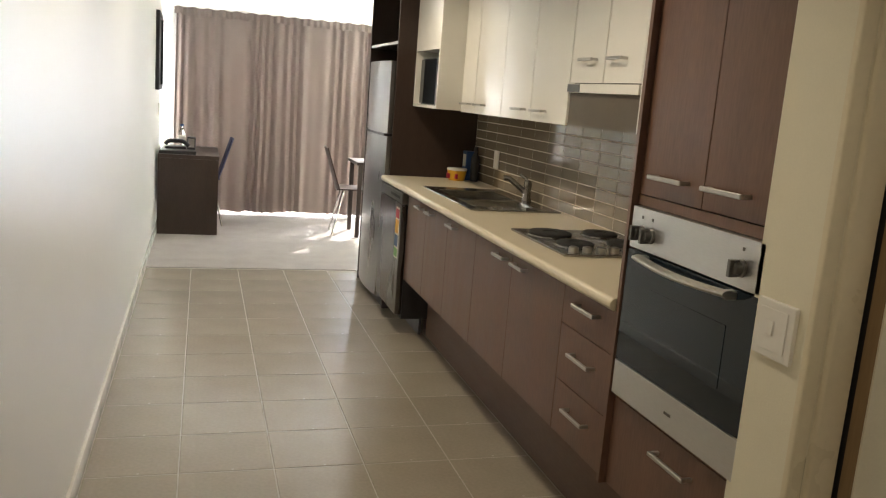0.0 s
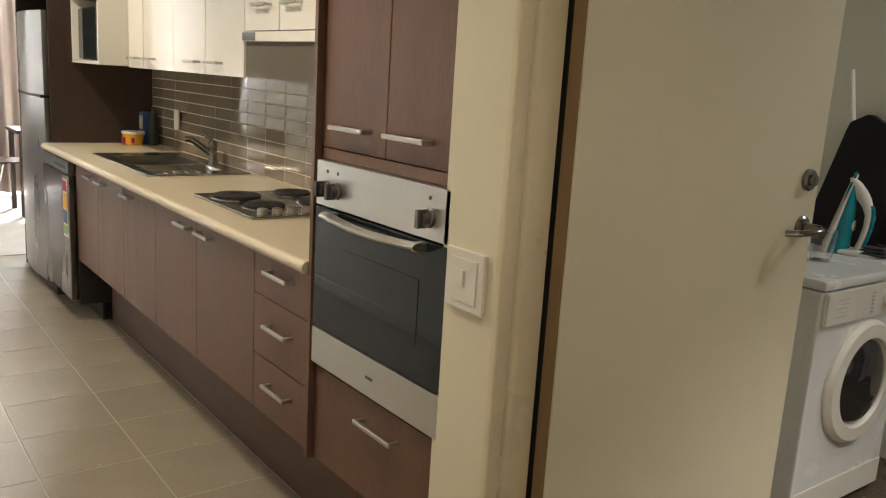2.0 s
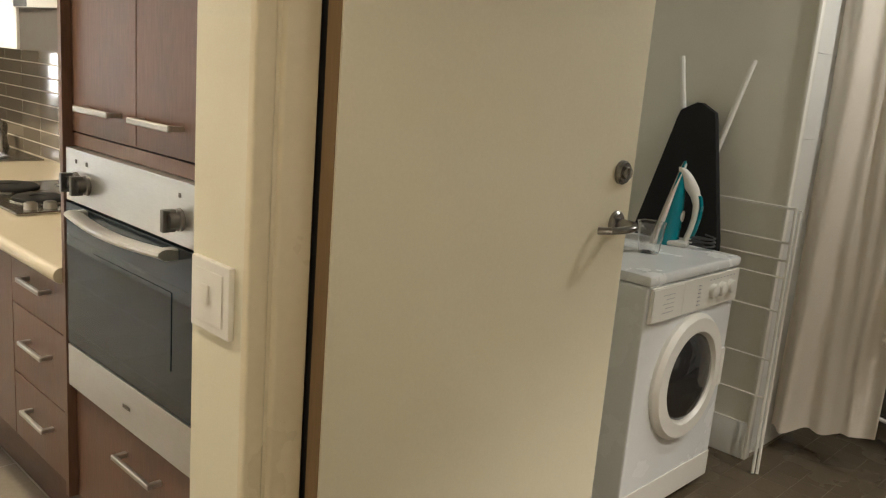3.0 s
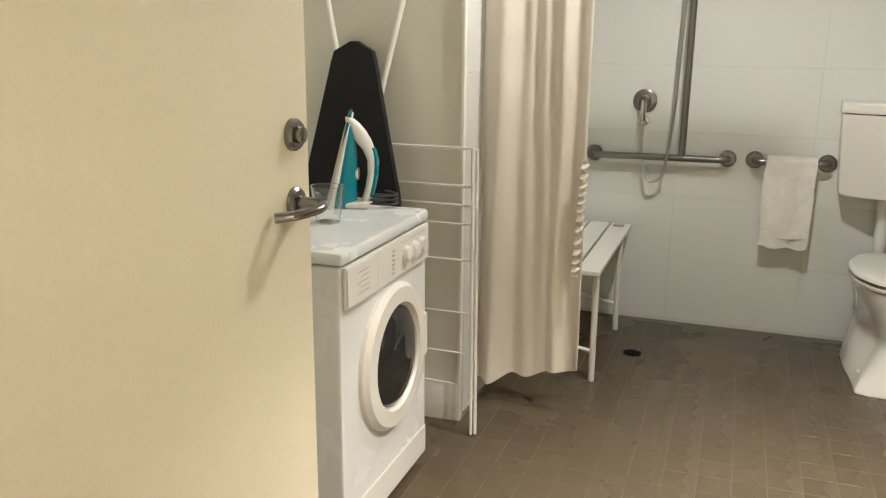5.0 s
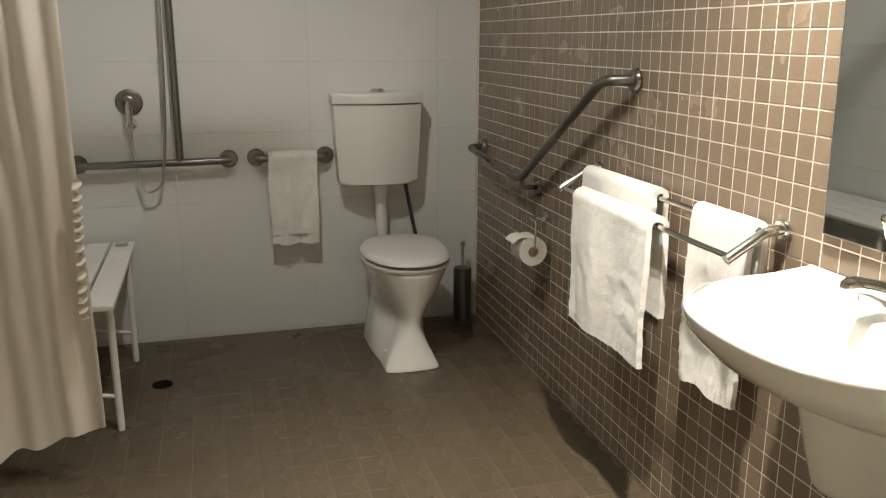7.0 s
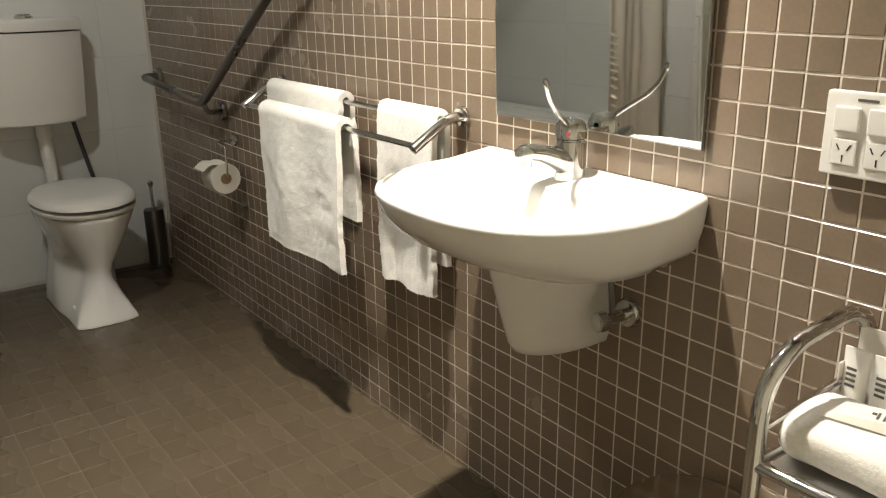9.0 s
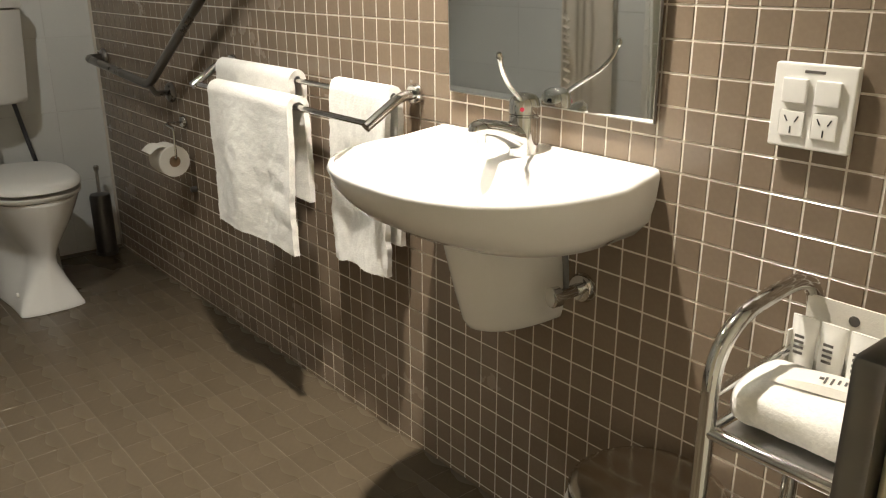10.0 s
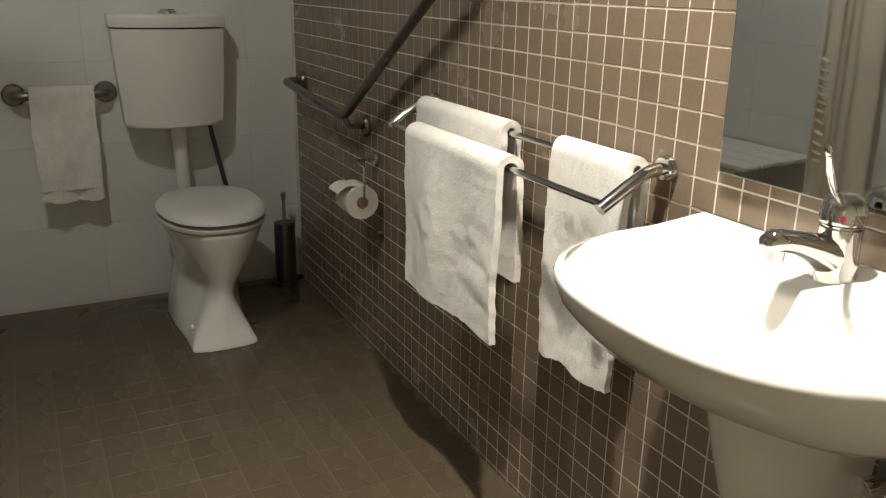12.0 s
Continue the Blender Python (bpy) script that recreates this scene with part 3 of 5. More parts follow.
hood = thing("rangehood", (4.87, 5.36, 1.46), "slide-out rangehood with white front strip", "rangehood")
part("front_strip", boxes((WX - 0.012, WX + 0.012, 5.06, 5.652, 1.486, 1.522), bevel=0.003), GLOSSWHITE, hood)
part("switch_panel", boxes((WX - 0.014, WX - 0.0125, 5.53, 5.645, 1.489, 1.519)), STEEL_DARK, hood, "grey switch panel")
part("underside", boxes((WX + 0.021, 5.011, 5.062, 5.652, 1.487, 1.526)), DARKGREY, hood)
part("visor_panel", boxes((WX + 0.006, WX + 0.014, 5.062, 5.652, 1.352, 1.4855)), VISOR, hood, "plain taupe panel")

mwc = thing("microwave_cabinet", (4.78, 7.43, 1.356), "white open-fronted cupboard housing a microwave", "cabinet")
MX = 4.56
part("body", boxes((MX, 5.012, 7.147, 7.165, 1.356, 2.3), (MX, 5.012, 7.69, 7.708, 1.356, 2.3), (MX, 5.012, 7.1655, 7.6895, 1.356, 1.374), (MX + 0.019, 5.012, 7.1655, 7.6895, 1.70, 2.3), (4.99, 5.012, 7.1655, 7.6895, 1.374, 1.70), bevel=0.001), GLOSSWHITE, mwc)
part("door", boxes((MX, MX + 0.018, 7.166, 7.689, 1.70, 2.3), bevel=0.0015), GLOSSWHITE, mwc)
mw = thing("microwave", (4.78, 7.43, 1.374), "black microwave oven with dark glass door", "microwave")
part("body", boxes((4.60, 4.97, 7.19, 7.67, 1.375, 1.655), bevel=0.004), BLACK, mw)
part("glass_door", boxes((4.588, 4.599, 7.30, 7.665, 1.38, 1.65), bevel=0.002), BLACKGLASS, mw)
part("control_panel", boxes((4.588, 4.599, 7.195, 7.297, 1.38, 1.65), bevel=0.002), DARKGREY, mw)
part("display", boxes((4.586, 4.5875, 7.21, 7.28, 1.60, 1.63)), BLACKGLASS, mw)

# fridge housing
house = thing("fridge_housing", (4.7, 8.1, 0), "espresso laminate fridge surround with open shelf above", "cabinet")
part("side_panel", boxes((4.44, 5.013, 7.717, 7.737, 0, 2.35)), WOOD_DARK, house)
part("side_panel", boxes((4.44, 5.013, 8.62, 8.64, 0, 2.35)), WOOD_DARK, house)
part("shelf", boxes((4.45, 5.013, 7.7375, 8.6195, 1.74, 1.76)), WOOD_DARK, house)
part("back_panel", boxes((5.0, 5.013, 7.7375, 8.6195, 1.761, 2.35)), WOOD_DARK, house)
part("shelf_edge", boxes((4.444, 4.449, 7.7375, 8.6195, 1.741, 1.759)), STEEL_FLAT, house)
fr = thing("fridge", (4.7, 8.12, 0), "silver two-door fridge freezer with curved doors", "fridge")


def bowed(x, y0, y1, z0, z1, bow):
    bm = bmesh.new()
    n = 10
    ring = [Vector((x - bow * math.sin(math.pi * k / n), y0 + (y1 - y0) * k / n, 0)) for k in range(n + 1)] + [Vector((x + 0.05, y1, 0)), Vector((x + 0.05, y0, 0))]
    return loft(bm, [[p + Vector((0, 0, z)) for p in ring] for z in (z0, z1)])


part("body", boxes((4.47, 4.98, 7.76, 8.46, 0.03, 1.63), bevel=0.005), DARKGREY, fr)
part("freezer_door", bowed(4.415, 7.76, 8.46, 1.165, 1.632, 0.03), STEEL_FRIDGE, fr, "silver freezer door")
part("fridge_door", bowed(4.415, 7.76, 8.46, 0.07, 1.145, 0.03), STEEL_FRIDGE, fr, "silver fridge door")
part("grip", boxes((4.40, 4.46, 7.78, 8.44, 1.147, 1.163)), BLACK, fr)
part("plinth", boxes((4.45, 4.47, 7.78, 8.44, 0.0, 0.065)), BLACK, fr)

dw = thing("dishwasher", (4.7, 7.4, 0), "stainless steel dishwasher with energy label", "dishwasher")
part("body", boxes((FX + 0.005, 4.99, 7.10, 7.705, 0.10, 0.858)), BLACK, dw, "black casing")
part("door", boxes((FX - 0.035, FX + 0.004, 7.105, 7.70, 0.125, 0.79), bevel=0.006), STEEL_DISHWASHER, dw)
cpd = part("control_panel", boxes((FX - 0.035, FX + 0.004, 7.105, 7.70, 0.795, 0.858), bevel=0.004), STEEL_DARK, dw, "dark steel control panel")
part("button_strip", boxes((FX - 0.0365, FX - 0.0352, 7.16, 7.40, 0.818, 0.834)), BLACK, cpd)
part("toe_panel", boxes((FX + 0.12, FX + 0.135, 7.105, 7.70, 0.0, 0.0995)), BLACK, dw)
lab = part("energy_label", boxes((FX - 0.0368, FX - 0.0352, 7.135, 7.225, 0.46, 0.765)), PAPER, dw, "coloured energy rating label")
for z0, z1, m in ((0.70, 0.755, RED), (0.61, 0.69, YELLOW), (0.53, 0.60, BLUE), (0.47, 0.52, GREEN)):
    part("label_band", boxes((FX - 0.0378, FX - 0.0369, 7.14, 7.22, z0, z1)), m, lab)

tub = thing("margarine_tub", (4.86, 7.60, 0.90), "yellow and red plastic tub with white lid on the worktop", "tub")
part("tub", lathe(bmesh.new(), (4.86, 7.6, 0.901), [(0.052, 0), (0.064, 0.065), (0.060, 0.065)], seg=32), YELLOW, tub)
part("lid", lathe(bmesh.new(), (4.86, 7.6, 0.966), [(0.066, 0), (0.066, 0.012), (0.058, 0.014)], seg=32), PLASTIC, tub)
for k in (2.4, 3.4, 4.4):
    part("print", boxes((4.86 + 0.060 * math.cos(k) - 0.01, 4.86 + 0.060 * math.cos(k) + 0.006, 7.6 + 0.060 * math.sin(k) - 0.012, 7.6 + 0.060 * math.sin(k) + 0.012, 0.915, 0.945)), RED, tub)
box_a = thing("tea_carton", (4.95, 7.655, 0.90), "blue and white carton on the worktop", "carton")
part("carton", boxes((4.925, 4.985, 7.62, 7.70, 0.901, 1.09), bevel=0.002), BLUE, box_a)
part("print", boxes((4.9235, 4.9245, 7.63, 7.69, 0.99, 1.07)), PAPER, box_a)
bt = thing("dark_bottle", (4.985, 7.57, 0.90), "dark plastic bottle on the worktop", "bottle")
part("bottle", lathe(bmesh.new(), (4.97, 7.57, 0.901), [(0.026, 0), (0.028, 0.02), (0.028, 0.15), (0.012, 0.19), (0.012, 0.22), (0.008, 0.225)], seg=20), BLACK, bt)


def outlet(x, y0, y1, z0, z1, rockers, label):
    u = thing("wall_switch", (x, (y0 + y1) / 2, (z0 + z1) / 2), label, "switch")
    part("plate", boxes((x - 0.011, x, y0, y1, z0, z1), bevel=0.003), PLASTIC, u)
    part("inner_plate", boxes((x - 0.0135, x - 0.0112, y0 + 0.018, y1 - 0.018, z0 + 0.016, z1 - 0.016), bevel=0.001), PLASTIC, u)
    for y, z in rockers:
        part("rocker", boxes((x - 0.0175, x - 0.0137, y - 0.010, y + 0.010, z - 0.016, z + 0.016), bevel=0.002), PLASTIC, u)
    return u


outlet(4.36, 3.728, 3.842, 0.965, 1.082, ((3.79, 1.028),), "white plastic light switch on the cream wall")
outlet(5.004, 7.215, 7.285, 1.02, 1.13, ((7.25, 1.09),), "white plastic power outlet on the tiled splashback")
outlet_hall = thing("wall_plate", (X0, 10.7, 1.1), "white plastic wall plate above the desk", "switch")
part("plate", boxes((X0, X0 + 0.012, 10.66, 10.74, 1.06, 1.17), bevel=0.003), PLASTIC, outlet_hall)

# ---- living room ----
desk = thing("desk", (3.13, 10.8, 0), "dark laminate desk against the hall wall", "desk")
part("top", boxes((X0 + 0.02, 3.415, 10.27, 11.35, 0.70, 0.735), bevel=0.002), WOOD_DARK, desk)
part("end_panel", boxes((X0 + 0.02, 3.41, 10.275, 10.305, 0.004, 0.6995), bevel=0.001), WOOD_DARK, desk)
part("end_panel", boxes((X0 + 0.02, 3.41, 11.315, 11.345, 0.004, 0.6995), bevel=0.001), WOOD_DARK, desk)
part("back_panel", boxes((X0 + 0.02, X0 + 0.038, 10.306, 11.314, 0.3, 0.6995)), WOOD_DARK, desk)
folder = solid("compendium", boxes((X0 + 0.03, 3.21, 10.29, 10.52, 0.7352, 0.765), bevel=0.004), BLACK, "black folder lying on the desk", "folder")
phone = thing("telephone", (3.05, 10.62, 0.735), "black desk telephone with handset", "telephone")
part("base", boxes((2.93, 3.12, 10.54, 10.74, 0.7355, 0.785), bevel=0.012), BLACK, phone)
part("handset", tube(bmesh.new(), rounded([(2.93, 10.58, 0.80), (2.96, 10.58, 0.835), (3.09, 10.58, 0.835), (3.14, 10.58, 0.79)], 0.03), 0.02), BLACK, phone)
wb = thing("water_bottle", (3.07, 10.86, 0.735), "clear water bottle with dark cap and pale label", "bottle")
part("bottle", lathe(bmesh.new(), (3.07, 10.86, 0.7355), [(0.033, 0), (0.036, 0.02), (0.036, 0.15), (0.014, 0.2), (0.014, 0.22), (0.012, 0.222)], seg=24), CLEAR, wb)
part("label_band", lathe(bmesh.new(), (3.07, 10.86, 0.80), [(0.0365, 0), (0.0365, 0.07), (0.036, 0.0705)], seg=24), PAPER, wb)
part("cap", lathe(bmesh.new(), (3.07, 10.86, 0.957), [(0.016, 0), (0.016, 0.022), (0.012, 0.023)], seg=20), BLUE, wb)
cr = thing("clock_radio", (3.16, 10.86, 0.735), "small dark clock radio on the desk", "radio")
part("case", boxes((3.12, 3.20, 10.84, 10.92, 0.7355, 0.86), bevel=0.008), DARKGREY, cr)
part("face", boxes((3.13, 3.19, 10.838, 10.8395, 0.76, 0.845)), STEEL_FLAT, cr)


def side_chair(place, turn, seat_mat, back_label, label):
    """A shell chair on four splayed steel legs, facing +x before its turn."""
    m = Matrix.Translation(place) @ pose(0, 0, 0, 0, 0, turn)
    c = thing("chair", place, label, "chair", "chairs in the living room")

    def add(name, bm, mat, lab=""):
        bm.transform(m)
        part(name, bm, mat, c, lab)
    bm = bmesh.new()
    sheet(bm, lambda u, v: (-0.20 + 0.42 * u, (v - 0.5) * (0.40 - 0.05 * u), 0.455 + 0.015 * (2 * v - 1) ** 2 - 0.02 * max(0, u - 0.85) / 0.15), 10, 8, 0.012)
    add("seat", bm, seat_mat)
    bm = bmesh.new()
    sheet(bm, lambda u, v: (-0.205 - 0.10 * u ** 1.3 + 0.03 * (1 - u) ** 3 - 0.02 * (1 - (2 * v - 1) ** 2), (v - 0.5) * (0.40 - 0.06 * u * u), 0.462 + 0.40 * u), 10, 8, 0.012)
    add("backrest", bm, seat_mat, back_label)
    for sx, sy in ((-1, -1), (-1, 1), (1, -1), (1, 1)):
        add("leg", tube(bmesh.new(), [(0.13 * sx, 0.12 * sy, 0.445), (0.23 * sx, 0.20 * sy, 0.006)], 0.010, 10), CHROME)


side_chair((4.735, 10.52, 0.004), -4, PLYDARK, "", "dark bent plywood chair on splayed chrome legs")
side_chair((3.235, 10.95, 0.004), 180, SEATBLUE, "", "navy shell chair on steel legs at the desk")
tbl = thing("dining_table", (5.12, 10.59, 0), "dark timber dining table", "table")
part("tabletop", boxes((4.70, 5.55, 10.32, 10.86, 0.715, 0.745), bevel=0.003), WOOD_DARK, tbl)
for x in (4.74, 5.51):
    for y in (10.36, 10.82):
        part("leg", boxes((x - 0.02, x + 0.02, y - 0.02, y + 0.02, 0.004, 0.7145), bevel=0.002), WOOD_DARK, tbl)
pic = thing("picture", (X0, 10.5, 1.62), "dark framed picture on the hall wall", "picture")
part("frame", boxes((X0, X0 + 0.03, 10.1, 10.14, 1.30, 1.97), (X0, X0 + 0.03, 10.86, 10.90, 1.30, 1.97), (X0, X0 + 0.03, 10.1405, 10.8595, 1.30, 1.34), (X0, X0 + 0.03, 10.1405, 10.8595, 1.93, 1.97)), BLACK, pic)
part("print", boxes((X0 + 0.004, X0 + 0.01, 10.1405, 10.8595, 1.3405, 1.9295)), DARKGREY, pic)


def translucent(m, amount):
    t = m.node_tree
    b, out = t.nodes["Principled BSDF"], t.nodes["Material Output"]
    tr, mx = t.nodes.new("ShaderNodeBsdfTranslucent"), t.nodes.new("ShaderNodeMixShader")
    mx.inputs[0].default_value = amount
    t.links.new(b.inputs["Base Color"].links[0].from_socket, tr.inputs[0])
    t.links.new(b.outputs[0], mx.inputs[1])
    t.links.new(tr.outputs[0], mx.inputs[2])
    t.links.new(mx.outputs[0], out.inputs[0])


translucent(DRAPE, 0.17)
translucent(SHOWER_FABRIC, 0.35)
translucent(PAPER, 0.1)

drapes = thing("window_curtain", (4.0, 11.6, 0.02), "taupe full-length gathered curtain drawn across the balcony doors", "curtain")
bm = bmesh.new()


def drape(u, v):
    x = 2.98 + 2.07 * u
    fold = 0.030 * math.sin(u * 120 + 3.2 * math.sin(u * 13) + 1.5 * math.sin(u * 31)) + 0.020 * math.sin(u * 53 + 1.3 + 0.8 * v)
    hem = 0.03 + 0.025 * noise.noise(Vector((u * 9, 0.3, 0)))
    return (x + 0.03 * (1 - v) * noise.noise(Vector((u * 6, v, 2))), 11.62 + fold * (0.55 + 0.45 * (1 - v)) + 0.05 * (1 - v) * noise.noise(Vector((u * 5, 1, 4))), hem + (2.10 - hem) * v)


sheet(bm, drape, 420, 16, 0.002)
part("cloth", bm, DRAPE, drapes, smooth=80)
bm = bmesh.new()
sheet(bm, lambda u, v: (2.96 + 2.11 * u, 11.585 + 0.012 * math.sin(u * 190), 2.055 + 0.075 * v + 0.006 * math.sin(u * 90)), 300, 3, 0.002)
part("heading", bm, DRAPE, drapes, "gathered heading tape", smooth=80)
part("track", boxes((2.93, 6.1, 11.60, 11.64, 2.125, 2.15)), GLOSSWHITE, drapes)

# ---- bathroom: laundry niche ----
wm = thing("washing_machine", (6.17, 4.1, 0), "white front-loading washing machine in the niche", "washing machine")
A, B, F, BK = 5.845, 6.447, 3.862, 4.40
part("body", boxes((A, B, F, BK, 0.02, 0.815), bevel=0.012), ENAMEL, wm)
part("top", boxes((A - 0.002, B + 0.002, F - 0.008, BK, 0.816, 0.852), bevel=0.012), ENAMEL, wm)
fas = part("control_panel", boxes((A + 0.012, B - 0.012, F - 0.012, F - 0.001, 0.70, 0.812), bevel=0.004), PLASTIC, wm)
part("detergent_drawer", boxes((A + 0.015, A + 0.20, F - 0.016, F - 0.0125, 0.705, 0.808), bevel=0.003), PLASTIC, fas)
for k in range(3):
    part("knob", lathe(bmesh.new(), (A + 0.40 + 0.062 * k, F - 0.012, 0.757), [(0.024, 0), (0.022, 0.016), (0.014, 0.02)], (0, -1, 0), 24), PLASTIC, fas)
for k in range(6):
    part("button", boxes((A + 0.30 + 0.0, A + 0.315, F - 0.0155, F - 0.0125, 0.720 + 0.013 * k, 0.7225 + 0.013 * k)), PRINT, fas)
for k in range(5):
    part("print", boxes((A + 0.07 + 0.02 * (k % 2), A + 0.14, F - 0.0172, F - 0.0163, 0.728 + 0.014 * k, 0.7295 + 0.014 * k)), PRINT, fas)
for k in range(8):
    part("print", boxes((A + 0.375 + 0.024 * k, A + 0.384 + 0.024 * k, F - 0.0132, F - 0.0122, 0.794, 0.7965)), PRINT, fas)
DC = (A + 0.312, F, 0.472)
dr = part("door_ring", lathe(bmesh.new(), (DC[0], F - 0.001, DC[2]), [(0.218, 0), (0.218, 0.012), (0.205, 0.028), (0.160, 0.030), (0.150, 0.012)], (0, -1, 0), 48), PLASTIC, wm, "white door surround")
part("door_glass", lathe(bmesh.new(), (DC[0], F - 0.012, DC[2]), [(0.150, 0), (0.148, 0.006), (0.12, 0.024), (0.07, 0.034), (0.002, 0.037)], (0, -1, 0), 40), DOORGLASS, dr, "dark bowl glass")
part("handle", boxes((DC[0] + 0.19, DC[0] + 0.225, F - 0.032, F - 0.012, 0.40, 0.54), bevel=0.008), PLASTIC, dr)
part("plinth", boxes((A + 0.01, B - 0.01, F - 0.004, F - 0.0008, 0.03, 0.125), bevel=0.002), PLASTIC, wm)
for x in (A + 0.05, B - 0.05):
    for y in (F + 0.05, BK - 0.05):
        part("foot", lathe(bmesh.new(), (x, y, 0), [(0.018, 0), (0.018, 0.021)], seg=12), BLACK, wm)

iron = thing("steam_iron", (6.36, 4.13, 0.852), "teal and white steam iron standing on its heel", "iron")
im = Matrix.Translation((6.385, 4.10, 0.853)) @ pose(0, 0, 0, 0, 0, 195) @ Matrix.Scale(1.04, 4)


def iron_part(name, bm, mat, label=""):
    bm.transform(im)
    part(name, bm, mat, iron, label)


def teardrop(z, w, d, off):
    return [Vector((w * math.cos(a), off + d * math.sin(a), z)) for a in [2 * math.pi * k / 24 for k in range(24)]]


iron_part("soleplate", loft(bmesh.new(), [[Vector((0.052 * (1 - (z / 0.285) ** 1.7) * c + 0.001 * c, y + 0.066 * (z / 0.285), z)) for c, y in ((-1, -0.050), (-1, -0.060), (1, -0.060), (1, -0.050))] for z in [0.285 * k / 12 for k in range(13)]]), STEEL_FLAT)
iron_part("shell", loft(bmesh.new(), [teardrop(z, 0.050 * (1 - (z / 0.29) ** 2.2) + 0.002, 0.038 * (1 - (z / 0.29) ** 1.8) + 0.003, -0.016 + 0.028 * (z / 0.29)) for z in [0.288 * k / 16 for k in range(17)]]), TEAL, "teal shell")
iron_part("side_band", loft(bmesh.new(), [teardrop(z, 0.056 * (1 - (z / 0.285) ** 2.2) + 0.002, 0.016 * (1 - (z / 0.285) ** 2) + 0.002, -0.042 + 0.060 * (z / 0.285)) for z in [0.28 * k / 14 for k in range(15)]]), PLASTIC, "white lower band")
iron_part("handle", loft(bmesh.new(), [teardrop(z, 0.017, d, off) for z, d, off in ((0.012, 0.014, 0.052), (0.03, 0.013, 0.056), (0.06, 0.012, 0.064), (0.10, 0.012, 0.071), (0.14, 0.013, 0.072), (0.17, 0.018, 0.064), (0.20, 0.026, 0.046), (0.225, 0.027, 0.030), (0.25, 0.020, 0.016), (0.266, 0.010, 0.004))]), PLASTIC, "white handle")
iron_part("grip", loft(bmesh.new(), [teardrop(z, 0.013, 0.007, off) for z, off in ((0.03, 0.068), (0.06, 0.077), (0.10, 0.085), (0.14, 0.087), (0.165, 0.082), (0.178, 0.076))]), TEAL, "teal grip strip")
iron_part("heel", boxes((-0.048, 0.048, -0.052, 0.066, 0.0, 0.018), bevel=0.006), PLASTIC)
iron_part("dial", lathe(bmesh.new(), (0, 0.020, 0.10), [(0.019, 0), (0.019, 0.012), (0.014, 0.013)], (0, 1, 0), 20), PLASTIC)
part("cord", tube(bmesh.new(), [(6.42 + (0.03 + 0.006 * math.sin(k * 0.7)) * math.cos(k * 0.42), 4.00 + 0.05 * math.sin(k * 0.42), 0.857 + 0.0009 * k) for k in range(46)], 0.0035, 6), DARKGREY, iron, "grey braided cord coil")

cup = thing("measuring_cup", (6.10, 3.98, 0.852), "clear plastic measuring cup on the washing machine", "cup")
bm = bmesh.new()
prof = [(0.034, 0.001), (0.048, 0.105), (0.050, 0.106), (0.0465, 0.106), (0.033, 0.004)]
lathe(bm, (6.15, 4.05, 0.852), prof, seg=28)
part("cup", bm, CLEAR, cup)
part("spout", sheet(bmesh.new(), lambda u, v: (6.15 - 0.047 - 0.02 * u, 4.05 + (v - 0.5) * 0.03 * (1 - u), 0.935 + 0.022 * u), 3, 3, 0.002), CLEAR, cup)

# ironing board leaning on the niche wall, nose up
ib = thing("ironing_board", (6.58, 4.2, 0), "black-covered ironing board leaning on its end with white legs", "ironing board")
IBY = 4.212


def board_half(s):
    d = max(1 - s, 0.0002) * 1.35
    if d < 0.07:
        return 0.084 * (1 - (1 - d / 0.07) ** 2) ** 0.45
    return min(0.19, 0.084 + 0.235 * (d - 0.07))


def lean(s, off=0.0):
    return Vector((6.545 + 0.135 * s - off, 0, 0.02 + 1.335 * s))


bm = bmesh.new()
rings = []
for k in range(41):
    s = k / 40
    p = lean(min(s, 0.9995))
    w = max(board_half(s), 0.006)
    rings.append([Vector((p.x + dx, IBY + w * c, p.z)) for c, dx in ((-1, 0.0), (-0.96, -0.014), (0.96, -0.014), (1, 0.0), (0.96, 0.014), (-0.96, 0.014))])
loft(bm, rings)
part("cover", bm, BOARD, ib, "black fabric cover")
for y0, y1 in ((4.13, 4.34), (4.25, 4.045)):
    part("leg", tube(bmesh.new(), [(6.60, y0, 0.55), (6.70, (y0 + y1) / 2 + (y1 - y0) * 0.25, 1.3), (6.722, y1, 1.525)], 0.011, 10), WHITEWIRE, ib, "white tubular leg")

# clothes airer standing folded
rack = thing("clothes_airer", (6.66, 4.0, 0), "white wire clothes airer folded against the niche wall", "clothes airer")
for x0, x1, y, zt in ((6.64, 6.70, 3.765, 1.015), (6.65, 6.708, 3.752, 1.0), (6.64, 6.70, 4.36, 1.015)):
    part("post", tube(bmesh.new(), [(x0, y, 0.006), (x1, y + 0.03, zt)], 0.006, 8), WHITEWIRE, rack)
for z in (1.012, 0.885, 0.82, 0.755, 0.63, 0.445, 0.30 - 0.0):
    xx = 6.64 + 0.06 * z
    part("rail", tube(bmesh.new(), [(xx, 3.765 + 0.03 * z, z), (xx, 4.39, z)], 0.0035, 8), WHITEWIRE, rack)
    if z > 0.8:
        part("rail", tube(bmesh.new(), [(xx + 0.024, 3.75 + 0.03 * z, z - 0.008), (xx + 0.024, 4.39, z - 0.008)], 0.003, 8), WHITEWIRE, rack)

# ---- shower ----
sc = thing("shower_curtain", (7.0, 3.66, 0.1), "cream shower curtain bunched beside the shower", "shower curtain")


